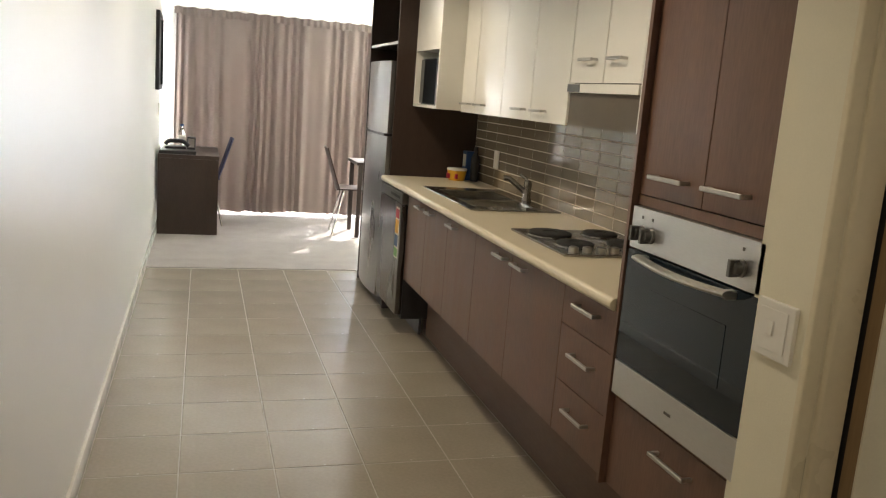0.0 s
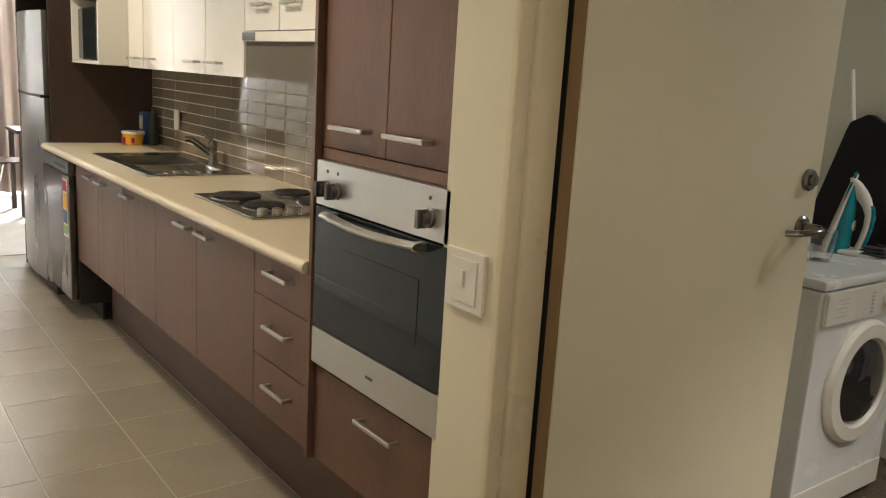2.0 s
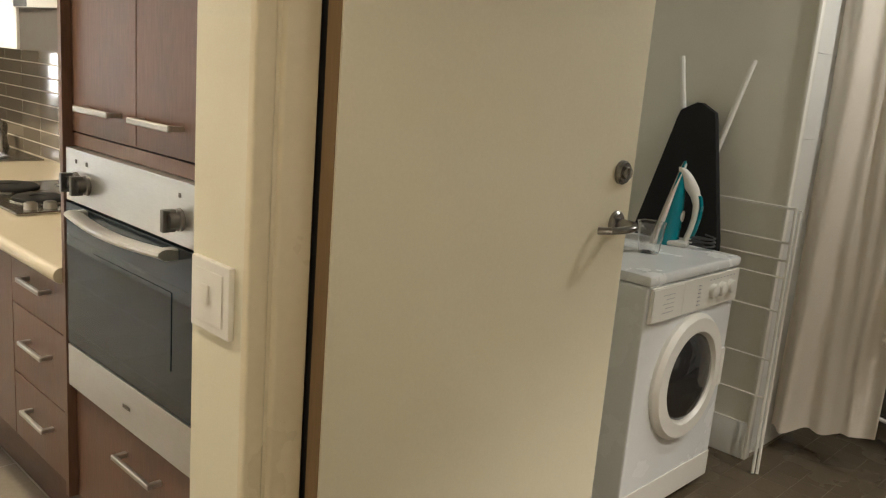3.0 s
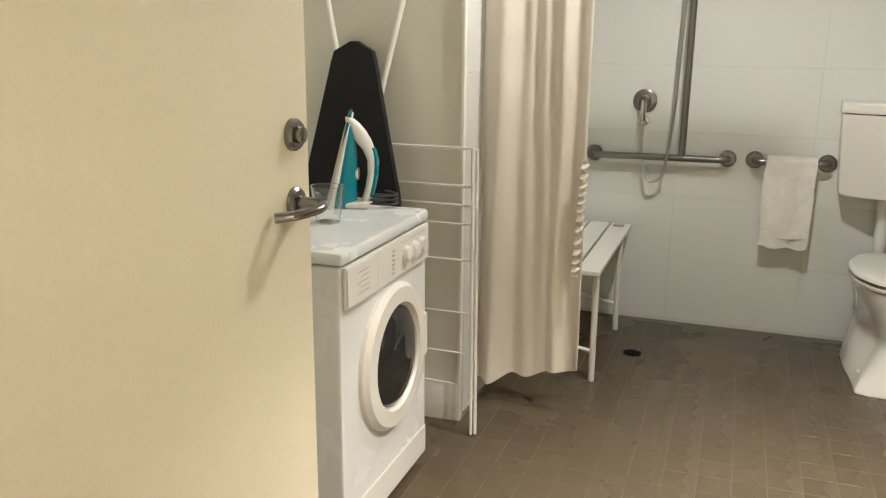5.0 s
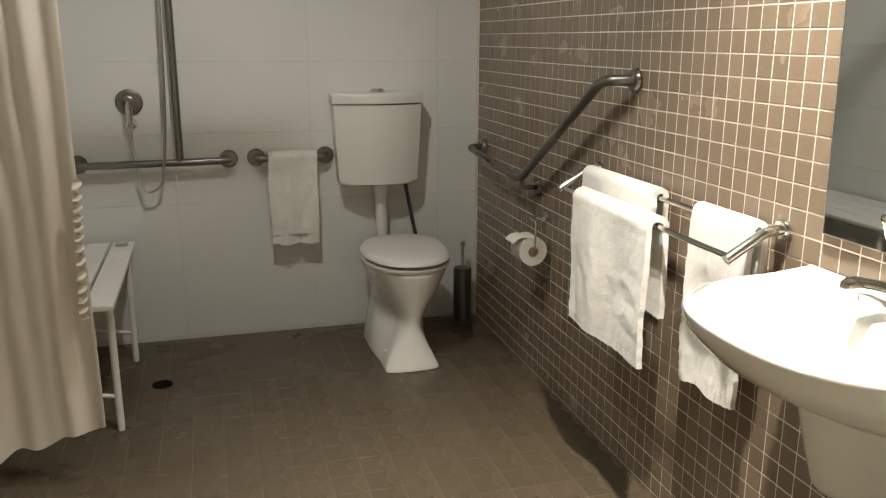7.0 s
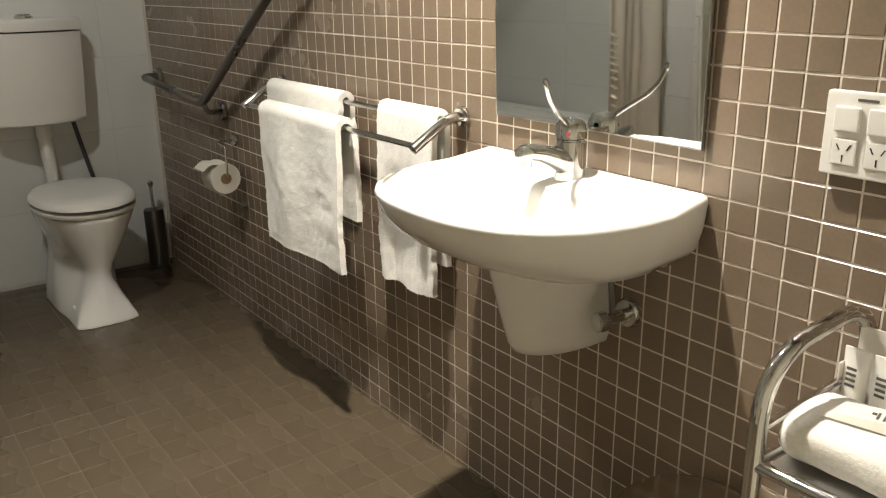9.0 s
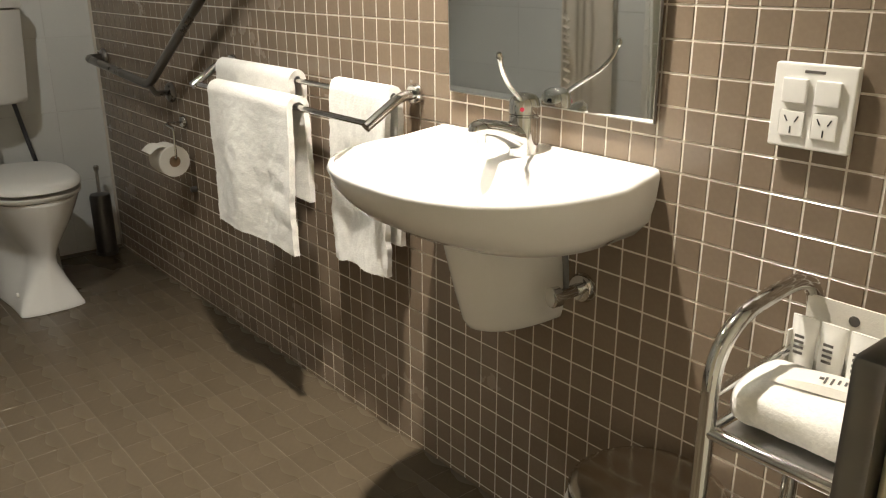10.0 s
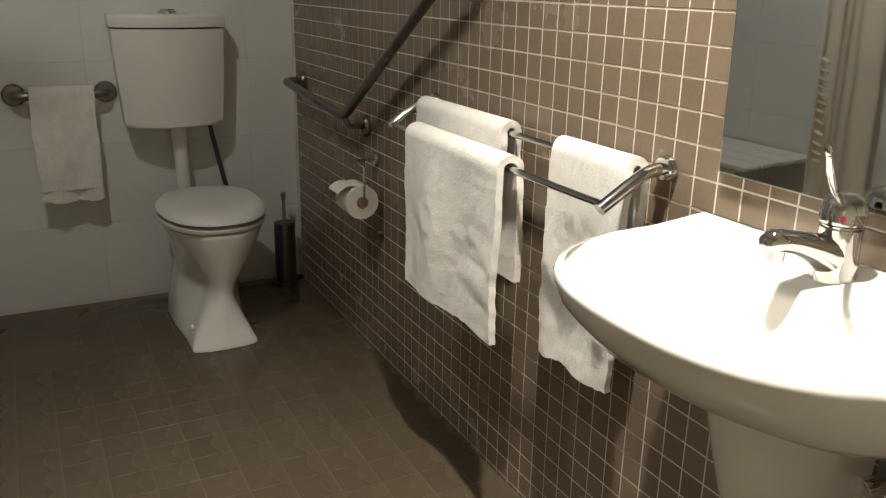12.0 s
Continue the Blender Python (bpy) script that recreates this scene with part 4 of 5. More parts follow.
def shower_cloth(u, v):
    y = 3.835 - 0.375 * u
    amp = (0.019 + 0.008 * math.sin(u * 5 + 1)) * (0.7 + 0.3 * (1 - v))
    w = u * 17 + 1.6 * math.sin(u * 6.3 + 0.5) + 0.7 * (1 - v) * math.sin(u * 4)
    fold = math.sin(w) + 0.22 * math.sin(2 * w + 0.6)
    x = 6.93 + amp * fold + 0.007 * math.sin(u * 37 + v * 3) * (0.4 + 0.6 * v) + 0.03 * noise.noise(Vector((u * 3, v * 2, 1))) + 0.007 * noise.noise(Vector((u * 7, v * 9, 4)))
    z0 = 0.085 + 0.105 * u + 0.010 * math.sin(u * 17 + 2) + 0.010 * noise.noise(Vector((u * 6, 0, 3)))
    return (x, y + 0.012 * noise.noise(Vector((u * 4, v * 3, 5))) - 0.02 * (1 - v) * (u - 0.3), z0 + (2.05 - z0) * v)


bm = bmesh.new()
sheet(bm, shower_cloth, 150, 44, 0.0015)
part("cloth", bm, SHOWER_FABRIC, sc, smooth=80)
part("ruffled_edge", sheet(bmesh.new(), lambda u, v: (6.89 + 0.013 * math.sin(u * 78 + 2 * math.sin(u * 9)), 3.462 - 0.017 * v - 0.008 * math.sin(u * 78 + 1 + 2 * math.sin(u * 9)) * v + 0.02 * (1 - u), 0.55 + 0.42 * u), 90, 3, 0.0015), SHOWER_FABRIC, sc, "gathered curtain edge", smooth=80)
part("curtain_rail", tube(bmesh.new(), [(6.93, 3.845, 2.07), (6.93, 2.9, 2.07)], 0.012), WHITEWIRE, sc)

seat = thing("shower_bench", (7.65, 3.65, 0.48), "white slatted fold-down shower seat on two legs", "seat")
for k in range(4):
    part("slat", boxes((7.19, 8.12, 3.425 + 0.104 * k, 3.425 + 0.104 * k + 0.094, 0.474, 0.494), bevel=0.005), PLASTIC, seat)
for x in (7.28, 7.95):
    part("bracket", boxes((x - 0.015, x + 0.015, 3.44, 3.842, 0.454, 0.4735)), WHITEWIRE, seat)
    part("leg", tube(bmesh.new(), [(x, 3.45, 0.002), (x, 3.45, 0.46)], 0.013), WHITEWIRE, seat)
    part("brace", tube(bmesh.new(), [(x, 3.45, 0.13), (x, 3.842, 0.20)], 0.008), WHITEWIRE, seat)
part("latch", boxes((8.03, 8.07, 3.45, 3.50, 0.4945, 0.502), bevel=0.002), STEEL_FLAT, seat)


def flange(bm, p, axis, r=0.04):
    lathe(bm, p, [(r, 0), (r, 0.006), (r * 0.85, 0.014), (r * 0.45, 0.016)], axis, 28)


rail = thing("shower_grab_rail", (8.12, 3.3, 0.84), "satin steel grab rail with vertical riser in the shower", "grab rail")
part("bar", tube(bmesh.new(), rounded([(8.176, 3.632, 0.828), (8.115, 3.632, 0.828), (8.115, 3.008, 0.832), (8.176, 3.008, 0.832)], 0.03), 0.016, 16), RAIL, rail)
part("riser", tube(bmesh.new(), rounded([(8.115, 3.213, 0.83), (8.115, 3.213, 2.1), (8.176, 3.213, 2.1)], 0.03), 0.016, 16), RAIL, rail)
for y, z in ((3.632, 0.828), (3.008, 0.832)):
    b = bmesh.new()
    flange(b, (8.178, y, z), (-1, 0, 0))
    part("flange", b, RAIL, rail)

tr = thing("towel_rail", (8.13, 2.73, 0.835), "short satin steel rail on the tiled wall", "towel rail")
part("bar", tube(bmesh.new(), rounded([(8.176, 2.888, 0.833), (8.12, 2.888, 0.833), (8.12, 2.578, 0.836), (8.176, 2.578, 0.836)], 0.025), 0.016, 16), RAIL, tr)
for y in (2.888, 2.578):
    b = bmesh.new()
    flange(b, (8.178, y, 0.834), (-1, 0, 0))
    part("flange", b, RAIL, tr)


def hung_towel(name, axis, a, b, at, bar_z, front, back, gap, label, seed, wave=0.006):
    """A towel folded over a bar; axis 'x' or 'y' is the bar's way; front and back are the lengths of its two falls. gap carries its sign towards the room."""
    t = thing(name, ((a + b) / 2, at, bar_z) if axis == "x" else (at, (a + b) / 2, bar_z), label, "towel")
    total = abs(front) + abs(back) + 0.06

    def cloth(u, v):
        s = v * total
        g = abs(gap)
        sg = 1 if gap > 0 else -1
        if s < front:
            off, z = g, bar_z - (front - s)
        elif s < front + 0.06:
            k = (s - front) / 0.06 * math.pi
            off, z = g * math.cos(k), bar_z + 0.021 * math.sin(k)
        else:
            off, z = -g, bar_z - (s - front - 0.06)
        drop = max(0, bar_z - z)
        n = noise.noise(Vector((u * 3 + seed, z * 4, seed * 3.1)))
        off = off * (1 + 0.2 * min(drop * 4, 1)) + (wave * math.sin(u * 9 + seed) + 0.012 * n) * min(1, drop * 5) * (1 if off > 0 else 0.4)
        along = a + (b - a) * u + 0.008 * noise.noise(Vector((z * 5, seed, u))) + (0.012 * drop * (0.5 - u))
        off += 0.0013 * noise.noise(Vector((u * 26, s * 60, seed))) + 0.0025 * noise.noise(Vector((u * 9, s * 22, seed + 5))) * min(1, drop * 6)
        along += 0.004 * noise.noise(Vector((s * 40, seed * 2, round(u)))) * abs(2 * u - 1) ** 4
        z += (0.010 * noise.noise(Vector((u * 4, seed, 9))) + 0.0015 * noise.noise(Vector((u * 17, seed, 2)))) * min(1, drop * 3)
        return (along, at + sg * off, z) if axis == "x" else (at + sg * off, along, z)
    bm = bmesh.new()
    sheet(bm, cloth, 60, 110, 0.016)
    part("cloth", bm, TOWEL, t, smooth=80)
    return t


t1 = hung_towel("hand_towel", "y", 2.625, 2.84, 8.12, 0.838, 0.392, 0.35, -0.022, "white terry hand towel hung on the short steel rail", 1.3)
part("woven_band", boxes((8.078, 8.084, 2.634, 2.830, 0.492, 0.520)), TOWEL, t1, "flat woven band")

mix = thing("shower_mixer", (8.16, 3.405, 1.085), "chrome shower mixer with hose", "shower mixer")
b = bmesh.new()
lathe(b, (8.179, 3.405, 1.088), [(0.056, 0), (0.056, 0.008), (0.05, 0.012), (0.03, 0.014), (0.028, 0.045), (0.02, 0.05)], (-1, 0, 0), 32)
part("plate", b, RAIL, mix)
part("lever", tube(bmesh.new(), [(8.14, 3.405, 1.088), (8.112, 3.403, 1.055), (8.10, 3.402, 1.00)], 0.014), CHROME, mix)
part("outlet", lathe(bmesh.new(), (8.179, 3.405, 0.995), [(0.026, 0), (0.024, 0.01), (0.015, 0.012), (0.014, 0.04), (0.008, 0.042)], (-1, 0, 0), 24), CHROME, mix)
part("hose", tube(bmesh.new(), rounded([(8.15, 3.405, 0.99), (8.13, 3.405, 0.86), (8.10, 3.36, 0.70), (8.09, 3.29, 0.735), (8.09, 3.26, 1.0), (8.10, 3.245, 1.6), (8.10, 3.24, 1.95)], 0.14, 10), 0.0065, 8), STEEL_FLAT, mix, "flexible steel hose")
part("hand_piece", tube(bmesh.new(), [(8.10, 3.24, 1.93), (8.06, 3.23, 2.08)], 0.014), CHROME, mix)

dn = thing("floor_drain", (7.66, 3.33, 0), "round dark floor waste grate", "drain")
part("ring", lathe(bmesh.new(), (7.66, 3.33, 0.0005), [(0.040, 0), (0.040, 0.003), (0.033, 0.0035)], seg=28), VOID, dn)
part("grate", lathe(bmesh.new(), (7.66, 3.33, 0.0005), [(0.032, 0), (0.032, 0.002), (0.002, 0.0025)], seg=28), VOID, dn)

# ---- toilet ----
wc = thing("toilet", (7.8, 2.3, 0), "white ceramic toilet with closed lid and high linked cistern", "toilet")
CY = 2.29


def oval(cx, cy, rx_front, rx_back, ry, z, n=40, power=2.3):
    ring = []
    for k in range(n):
        a = 2 * math.pi * k / n
        c, s = math.cos(a), math.sin(a)
        x = math.copysign(abs(c) ** (2 / power), c) * (rx_back if c > 0 else rx_front)
        ring.append(Vector((cx + x, cy + math.copysign(abs(s) ** (2 / power), s) * ry, z)))
    return ring


def pan_ring(z, xf, wf, wr, e, cy, xb=8.06, n=22):
    """An outline with its own half-width at the front and the rear; e is the share of its length over which the front is rounded."""
    left, right = [], []
    for k in range(n + 1):
        t = (k / n) ** 1.6
        m = min(1.0, max(0.0, (t - 0.22) / 0.4))
        w = (wf + (wr - wf) * m * m * (3 - 2 * m)) * max(0.0, 1 - (1 - min(t / e, 1)) ** 2) ** 0.5
        w *= 1 - 0.12 * max(0, (t - 0.85) / 0.15) ** 2
        w = max(w, 0.004)
        x = xf + (xb - xf) * t
        left.append(Vector((x, cy + w, z)))
        right.append(Vector((x, cy - w, z)))
    return left + right[::-1]


PAN = ((0.002, 7.517, 0.114, 0.128, 0.05, 0.032), (0.014, 7.517, 0.113, 0.127, 0.05, 0.032), (0.06, 7.540, 0.092, 0.122, 0.07, 0.030), (0.11, 7.563, 0.068, 0.118, 0.12, 0.024), (0.155, 7.583, 0.052, 0.114, 0.2, 0.018), (0.185, 7.588, 0.052, 0.112, 0.26, 0.012), (0.215, 7.584, 0.064, 0.113, 0.32, 0.008), (0.26, 7.572, 0.096, 0.122, 0.4, 0.004), (0.31, 7.559, 0.130, 0.142, 0.46, 0.0), (0.36, 7.549, 0.158, 0.160, 0.5, 0.0), (0.395, 7.545, 0.174, 0.168, 0.5, 0.0), (0.406, 7.546, 0.175, 0.168, 0.5, 0.0), (0.411, 7.556, 0.168, 0.162, 0.5, 0.0))
part("pan", loft(bmesh.new(), [pan_ring(z, xf, wf, wr, e, CY + dy) for z, xf, wf, wr, e, dy in PAN]), CERAMIC, wc, smooth=60)
part("seat_ring", loft(bmesh.new(), [oval(7.835, CY, 0.285, 0.205, 0.182, 0.412), oval(7.835, CY, 0.291, 0.208, 0.187, 0.418), oval(7.835, CY, 0.291, 0.208, 0.187, 0.428), oval(7.835, CY, 0.285, 0.205, 0.182, 0.431)]), PLASTIC, wc, smooth=60)
part("lid", loft(bmesh.new(), [oval(7.835, CY, 0.288, 0.208, 0.184, 0.446), oval(7.835, CY, 0.294, 0.210, 0.190, 0.446), oval(7.835, CY, 0.292, 0.210, 0.188, 0.456), oval(7.835, CY, 0.27, 0.2, 0.17, 0.474), oval(7.835, CY, 0.18, 0.15, 0.11, 0.474), oval(7.835, CY, 0.05, 0.05, 0.03, 0.476)]), PLASTIC, wc, "white closed lid", smooth=60)


def cistern_ring(half, z, bulge=0.035, x_back=8.178, depth=0.135):
    n = 16
    ring = [Vector((x_back - depth - bulge * (1 - (2 * k / n - 1) ** 2), 2.352 - half + 2 * half * k / n, z)) for k in range(n + 1)]
    return [Vector((x_back, 2.352 - half + 0.004, z))] + ring + [Vector((x_back, 2.352 + half - 0.004, z))]


part("cistern", loft(bmesh.new(), [cistern_ring(0.168, 0.707, 0.045, depth=0.112), cistern_ring(0.175, 0.713, 0.05, depth=0.122), cistern_ring(0.179, 0.73, 0.05, depth=0.125), cistern_ring(0.192, 0.91, 0.05, depth=0.128), cistern_ring(0.200, 1.068, 0.05, depth=0.13)]), PLASTIC, wc, "white cistern with curved front", smooth=50)
part("cistern_lid", loft(bmesh.new(), [cistern_ring(0.204, 1.074, 0.052), cistern_ring(0.206, 1.079, 0.054), cistern_ring(0.206, 1.108, 0.054), cistern_ring(0.202, 1.117, 0.05), cistern_ring(0.192, 1.120, 0.044)]), PLASTIC, wc, smooth=50)
part("flush_button", lathe(bmesh.new(), (8.09, 2.345, 1.1185), [(0.034, 0), (0.034, 0.010), (0.028, 0.014), (0.027, 0.018), (0.01, 0.019)], seg=28), CHROME, wc)
part("flush_pipe", tube(bmesh.new(), [(8.12, 2.335, 0.715), (8.12, 2.333, 0.60), (8.12, 2.325, 0.36)], 0.027, 16), PLASTIC, wc, "white flush pipe")
part("pipe_collar", lathe(bmesh.new(), (8.12, 2.3335, 0.645), [(0.032, 0), (0.032, 0.05), (0.028, 0.051)]), PLASTIC, wc)
part("inlet_hose", tube(bmesh.new(), rounded([(8.13, 2.215, 0.715), (8.13, 2.205, 0.66), (8.15, 2.166, 0.47), (8.17, 2.12, 0.30)], 0.05), 0.009, 8), DARKGREY, wc, "dark braided hose")
part("pan_bolt", lathe(bmesh.new(), (7.63, CY + 0.125, 0.06), [(0.010, 0), (0.009, 0.008), (0.004, 0.01)], (0, 1, 0), 12), PLASTIC, wc)

br = thing("toilet_brush", (8.09, 1.945, 0), "satin steel toilet brush and holder", "toilet brush")
part("holder", lathe(bmesh.new(), (8.085, 1.94, 0.001), [(0.048, 0), (0.048, 0.012), (0.044, 0.014), (0.044, 0.265), (0.040, 0.275), (0.012, 0.28)], seg=28), STEEL_DARK, br)
part("handle", lathe(bmesh.new(), (8.085, 1.94, 0.28), [(0.007, 0), (0.007, 0.10), (0.011, 0.105), (0.012, 0.12), (0.006, 0.126)], seg=16), STEEL_FLAT, br)

# ---- mosaic wall fittings ----
gr = thing("toilet_grab_rail", (7.2, 1.92, 0.85), "satin steel angled grab rail beside the toilet", "grab rail")
part("bar", tube(bmesh.new(), rounded([(8.04, 1.853, 0.865), (8.04, 1.925, 0.865), (7.38, 1.925, 0.82), (6.72, 1.925, 1.225), (6.64, 1.922, 1.235), (6.63, 1.853, 1.235)], 0.055), 0.016, 16), RAIL, gr)
for p in ((8.04, 1.853, 0.865), (6.63, 1.853, 1.235), (7.36, 1.853, 0.79)):
    b = bmesh.new()
    flange(b, p, (0, 1, 0), 0.036)
    part("flange", b, RAIL, gr)
part("stay", tube(bmesh.new(), rounded([(7.36, 1.855, 0.79), (7.36, 1.915, 0.79), (7.37, 1.925, 0.82)], 0.02), 0.010), RAIL, gr)

th = thing("toilet_roll_holder", (7.26, 1.9, 0.68), "chrome wire toilet roll holder", "roll holder")
b = bmesh.new()
flange(b, (7.27, 1.852, 0.695), (0, 1, 0), 0.022)
part("mount", b, CHROME, th)
part("wire", tube(bmesh.new(), rounded([(7.27, 1.86, 0.695), (7.27, 1.925, 0.695), (7.19, 1.928, 0.69), (7.19, 1.93, 0.582), (7.32, 1.93, 0.582)], 0.015), 0.0045, 8), CHROME, th)
tp = thing("toilet_paper", (7.26, 1.93, 0.575), "white toilet roll with a loose end", "toilet paper")
bm = bmesh.new()
lathe(bm, (7.205, 1.93, 0.572), [(0.021, 0.0), (0.055, 0.0), (0.055, 0.10), (0.021, 0.10)], (1, 0, 0), 32)
part("roll", bm, PAPER, tp)
part("core", lathe(bmesh.new(), (7.2035, 1.93, 0.572), [(0.020, 0.0), (0.020, 0.103)], (1, 0, 0), 20), CARD, tp, "brown card core")
part("loose_end", sheet(bmesh.new(), lambda u, v: (7.21 + 0.09 * v, 1.95 + 0.06 * u, 0.625 - 0.02 * u + 0.012 * math.sin(u * 3)), 6, 2, 0.001), PAPER, tp)
solid("wall_hook", lathe(bmesh.new(), (7.23, 1.852, 0.455), [(0.012, 0), (0.010, 0.02), (0.004, 0.022)], (0, 1, 0), 12), STEEL_DARK, "small dark steel hook on the mosaic", "hook")

rk = thing("double_towel_rail", (6.35, 1.92, 0.9), "chrome double towel rail on the mosaic wall", "towel rail")
BZ, FZ, BY, FY = 0.932, 0.885, 1.905, 1.985
for x in (5.915, 6.835):
    b = bmesh.new()
    flange(b, (x, 1.853, 0.94), (0, 1, 0), 0.024)
    part("flange", b, CHROME, rk)
    part("arm", tube(bmesh.new(), rounded([(x, 1.86, 0.94), (x, 1.90, 0.938), (x, FY + 0.012, FZ - 0.006)], 0.03), 0.012, 14), CHROME, rk)
part("bar", tube(bmesh.new(), [(5.915, FY, FZ), (6.835, FY, FZ)], 0.0075), CHROME, rk)
part("bar", tube(bmesh.new(), [(5.915, BY, BZ), (6.835, BY, BZ)], 0.0075), CHROME, rk)
hung_towel("bath_towel", "x", 6.225, 6.685, FY, FZ, 0.385, 0.25, 0.024, "thick white bath towel on the front bar", 2.1, 0.01)
hung_towel("bath_towel", "x", 6.36, 6.80, BY, BZ, 0.26, 0.24, 0.018, "thick white bath towel on the back bar", 4.4)
hung_towel("bath_mat", "x", 5.935, 6.165, BY, BZ, 0.432, 0.36, 0.018, "white towelling mat hung over the back bar", 6.2, 0.004)

mr = thing("mirror", (5.49, 1.86, 0.957), "frameless rectangular mirror above the basin", "mirror")
tip_mirror = Matrix.Translation((0, 1.862, 0.963)) @ Matrix.Rotation(radians(-1.1), 4, "X") @ Matrix.Translation((0, -1.862, -0.963))
for name, size, mat in (("glass", ((5.254, 5.785, 1.856, 1.862, 0.963, 1.90),), MIRROR), ("edge", ((5.2525, 5.2538, 1.856, 1.863, 0.963, 1.90), (5.7852, 5.7865, 1.856, 1.863, 0.963, 1.90), (5.2525, 5.7865, 1.856, 1.863, 0.9608, 0.9628)), STEEL_FLAT)):
    bm = boxes(*size)
    bm.transform(tip_mirror)
    part(name, bm, mat, mr)

# basin
bs = thing("wash_basin", (5.51, 2.05, 0.85), "white ceramic wall-hung wash basin with half pedestal", "basin")


def basin_ring(w, y_front, z, shrink=0.0, y_back=1.852):
    """Outline: straight at the wall, a broad bow in front."""
    n = 36
    ring = []
    cx = 5.532
    for k in range(n + 1):
        a = math.pi * k / n
        c, s = math.cos(a), math.sin(a)
        y = y_back + 0.10 + (y_front - y_back - 0.10) * abs(s) ** 0.8
        ring.append(Vector((cx + w * math.copysign(abs(c) ** 0.8, c), y, z)))
    lift = 0.014 if z > 0.85 else 0.0
    back = [Vector((cx - w * 0.97 + shrink, y_back + 0.001, z + lift)), Vector((cx + w * 0.97 - shrink, y_back + 0.001, z + lift))]
    return ring + back


bm = bmesh.new()
outer = [basin_ring(0.195, 2.075, 0.738, 0.02), basin_ring(0.258, 2.155, 0.755), basin_ring(0.288, 2.215, 0.786), basin_ring(0.300, 2.252, 0.828), basin_ring(0.305, 2.264, 0.858), basin_ring(0.302, 2.26, 0.867), basin_ring(0.292, 2.25, 0.871)]
vs = [[bm.verts.new(p) for p in r] for r in outer]
n = len(vs[0])
for a, b in zip(vs, vs[1:]):
    for k in range(n):
        bm.faces.new((a[k], a[(k + 1) % n], b[(k + 1) % n], b[k]))
bm.faces.new(vs[0][::-1])


def bowl_outline(k, z):
    """Follows the rim's outline, drawn in towards the bowl's middle."""
    mid = Vector((5.53, 2.09, 0))
    ring = []
    for p in basin_ring(0.292, 2.25, 0, 0.0, 1.965):
        q = mid + (Vector((p.x, p.y, 0)) - mid) * k
        ring.append(Vector((q.x, q.y, z)))
    return ring


inner = [bowl_outline(0.93, 0.868), bowl_outline(0.86, 0.85), bowl_outline(0.70, 0.79), bowl_outline(0.45, 0.756), bowl_outline(0.15, 0.748)]
ws = [vs[-1]] + [[bm.verts.new(p) for p in r] for r in inner]
for a, b in zip(ws, ws[1:]):
    for k in range(n):
        bm.faces.new((a[k], a[(k + 1) % n], b[(k + 1) % n], b[k]))
bm.faces.new(ws[-1])
part("bowl", bm, CERAMIC, bs, smooth=60)
part("waste", lathe(bmesh.new(), (5.53, 2.085, 0.749), [(0.03, 0), (0.03, 0.003), (0.02, 0.004)], seg=24), CHROME, bs)


def shroud_ring(w, y, z):
    pts = [Vector((5.522 + w * math.cos(math.pi * k / 20), 1.852 + (y - 1.852) * math.sin(math.pi * k / 20) ** 0.8, z)) for k in range(21)]
    return pts


part("half_pedestal", loft(bmesh.new(), [shroud_ring(0.045, 1.985, 0.528), shroud_ring(0.062, 2.012, 0.531), shroud_ring(0.073, 2.032, 0.540), shroud_ring(0.078, 2.042, 0.556), shroud_ring(0.084, 2.065, 0.63), shroud_ring(0.094, 2.10, 0.755)]), CERAMIC, bs, smooth=60)
tb = thing("basin_tap", (5.492, 1.925, 0.87), "chrome basin mixer with long care lever", "tap")
TX, TY = 5.516, 1.906
part("body", lathe(bmesh.new(), (TX, TY, 0.868), [(0.031, 0), (0.0305, 0.006), (0.0285, 0.03), (0.028, 0.078), (0.026, 0.080), (0.026, 0.082)], seg=36), CHROME, tb)
part("spout", loft(bmesh.new(), [[Vector((TX + dx + r * math.cos(a), TY + dy, z + r * f * math.sin(a))) for a in [2 * math.pi * k / 20 for k in range(20)]] for dx, dy, z, r, f in ((0, 0.004, 0.905, 0.026, 1.3), (0.003, 0.026, 0.911, 0.025, 1.1), (0.009, 0.048, 0.921, 0.0215, 0.95), (0.015, 0.072, 0.929, 0.0185, 0.9), (0.019, 0.090, 0.932, 0.0175, 0.95), (0.022, 0.102, 0.931, 0.0165, 1.0), (0.0245, 0.110, 0.929, 0.0125, 1.0), (0.0255, 0.114, 0.927, 0.006, 0.8))]), CHROME, tb, smooth=60)
part("aerator", lathe(bmesh.new(), (TX + 0.021, TY + 0.095, 0.904), [(0.0125, 0), (0.0135, 0.003), (0.0135, 0.018)], seg=20), CHROME, tb)
hd = part("cap", lathe(bmesh.new(), (TX, TY, 0.951), [(0.027, 0), (0.0295, 0.002), (0.030, 0.016), (0.028, 0.027), (0.022, 0.035), (0.012, 0.039), (0.002, 0.040)], seg=36), CHROME, tb, "domed chrome cap")
part("lever", tube(bmesh.new(), rounded([(TX - 0.006, TY + 0.012, 0.976), (TX - 0.020, TY + 0.045, 0.996), (TX - 0.038, TY + 0.080, 1.016), (TX - 0.050, TY + 0.106, 1.040), (TX - 0.054, TY + 0.118, 1.066)], 0.05), 0.0046, 12), CHROME, hd, "long care lever")
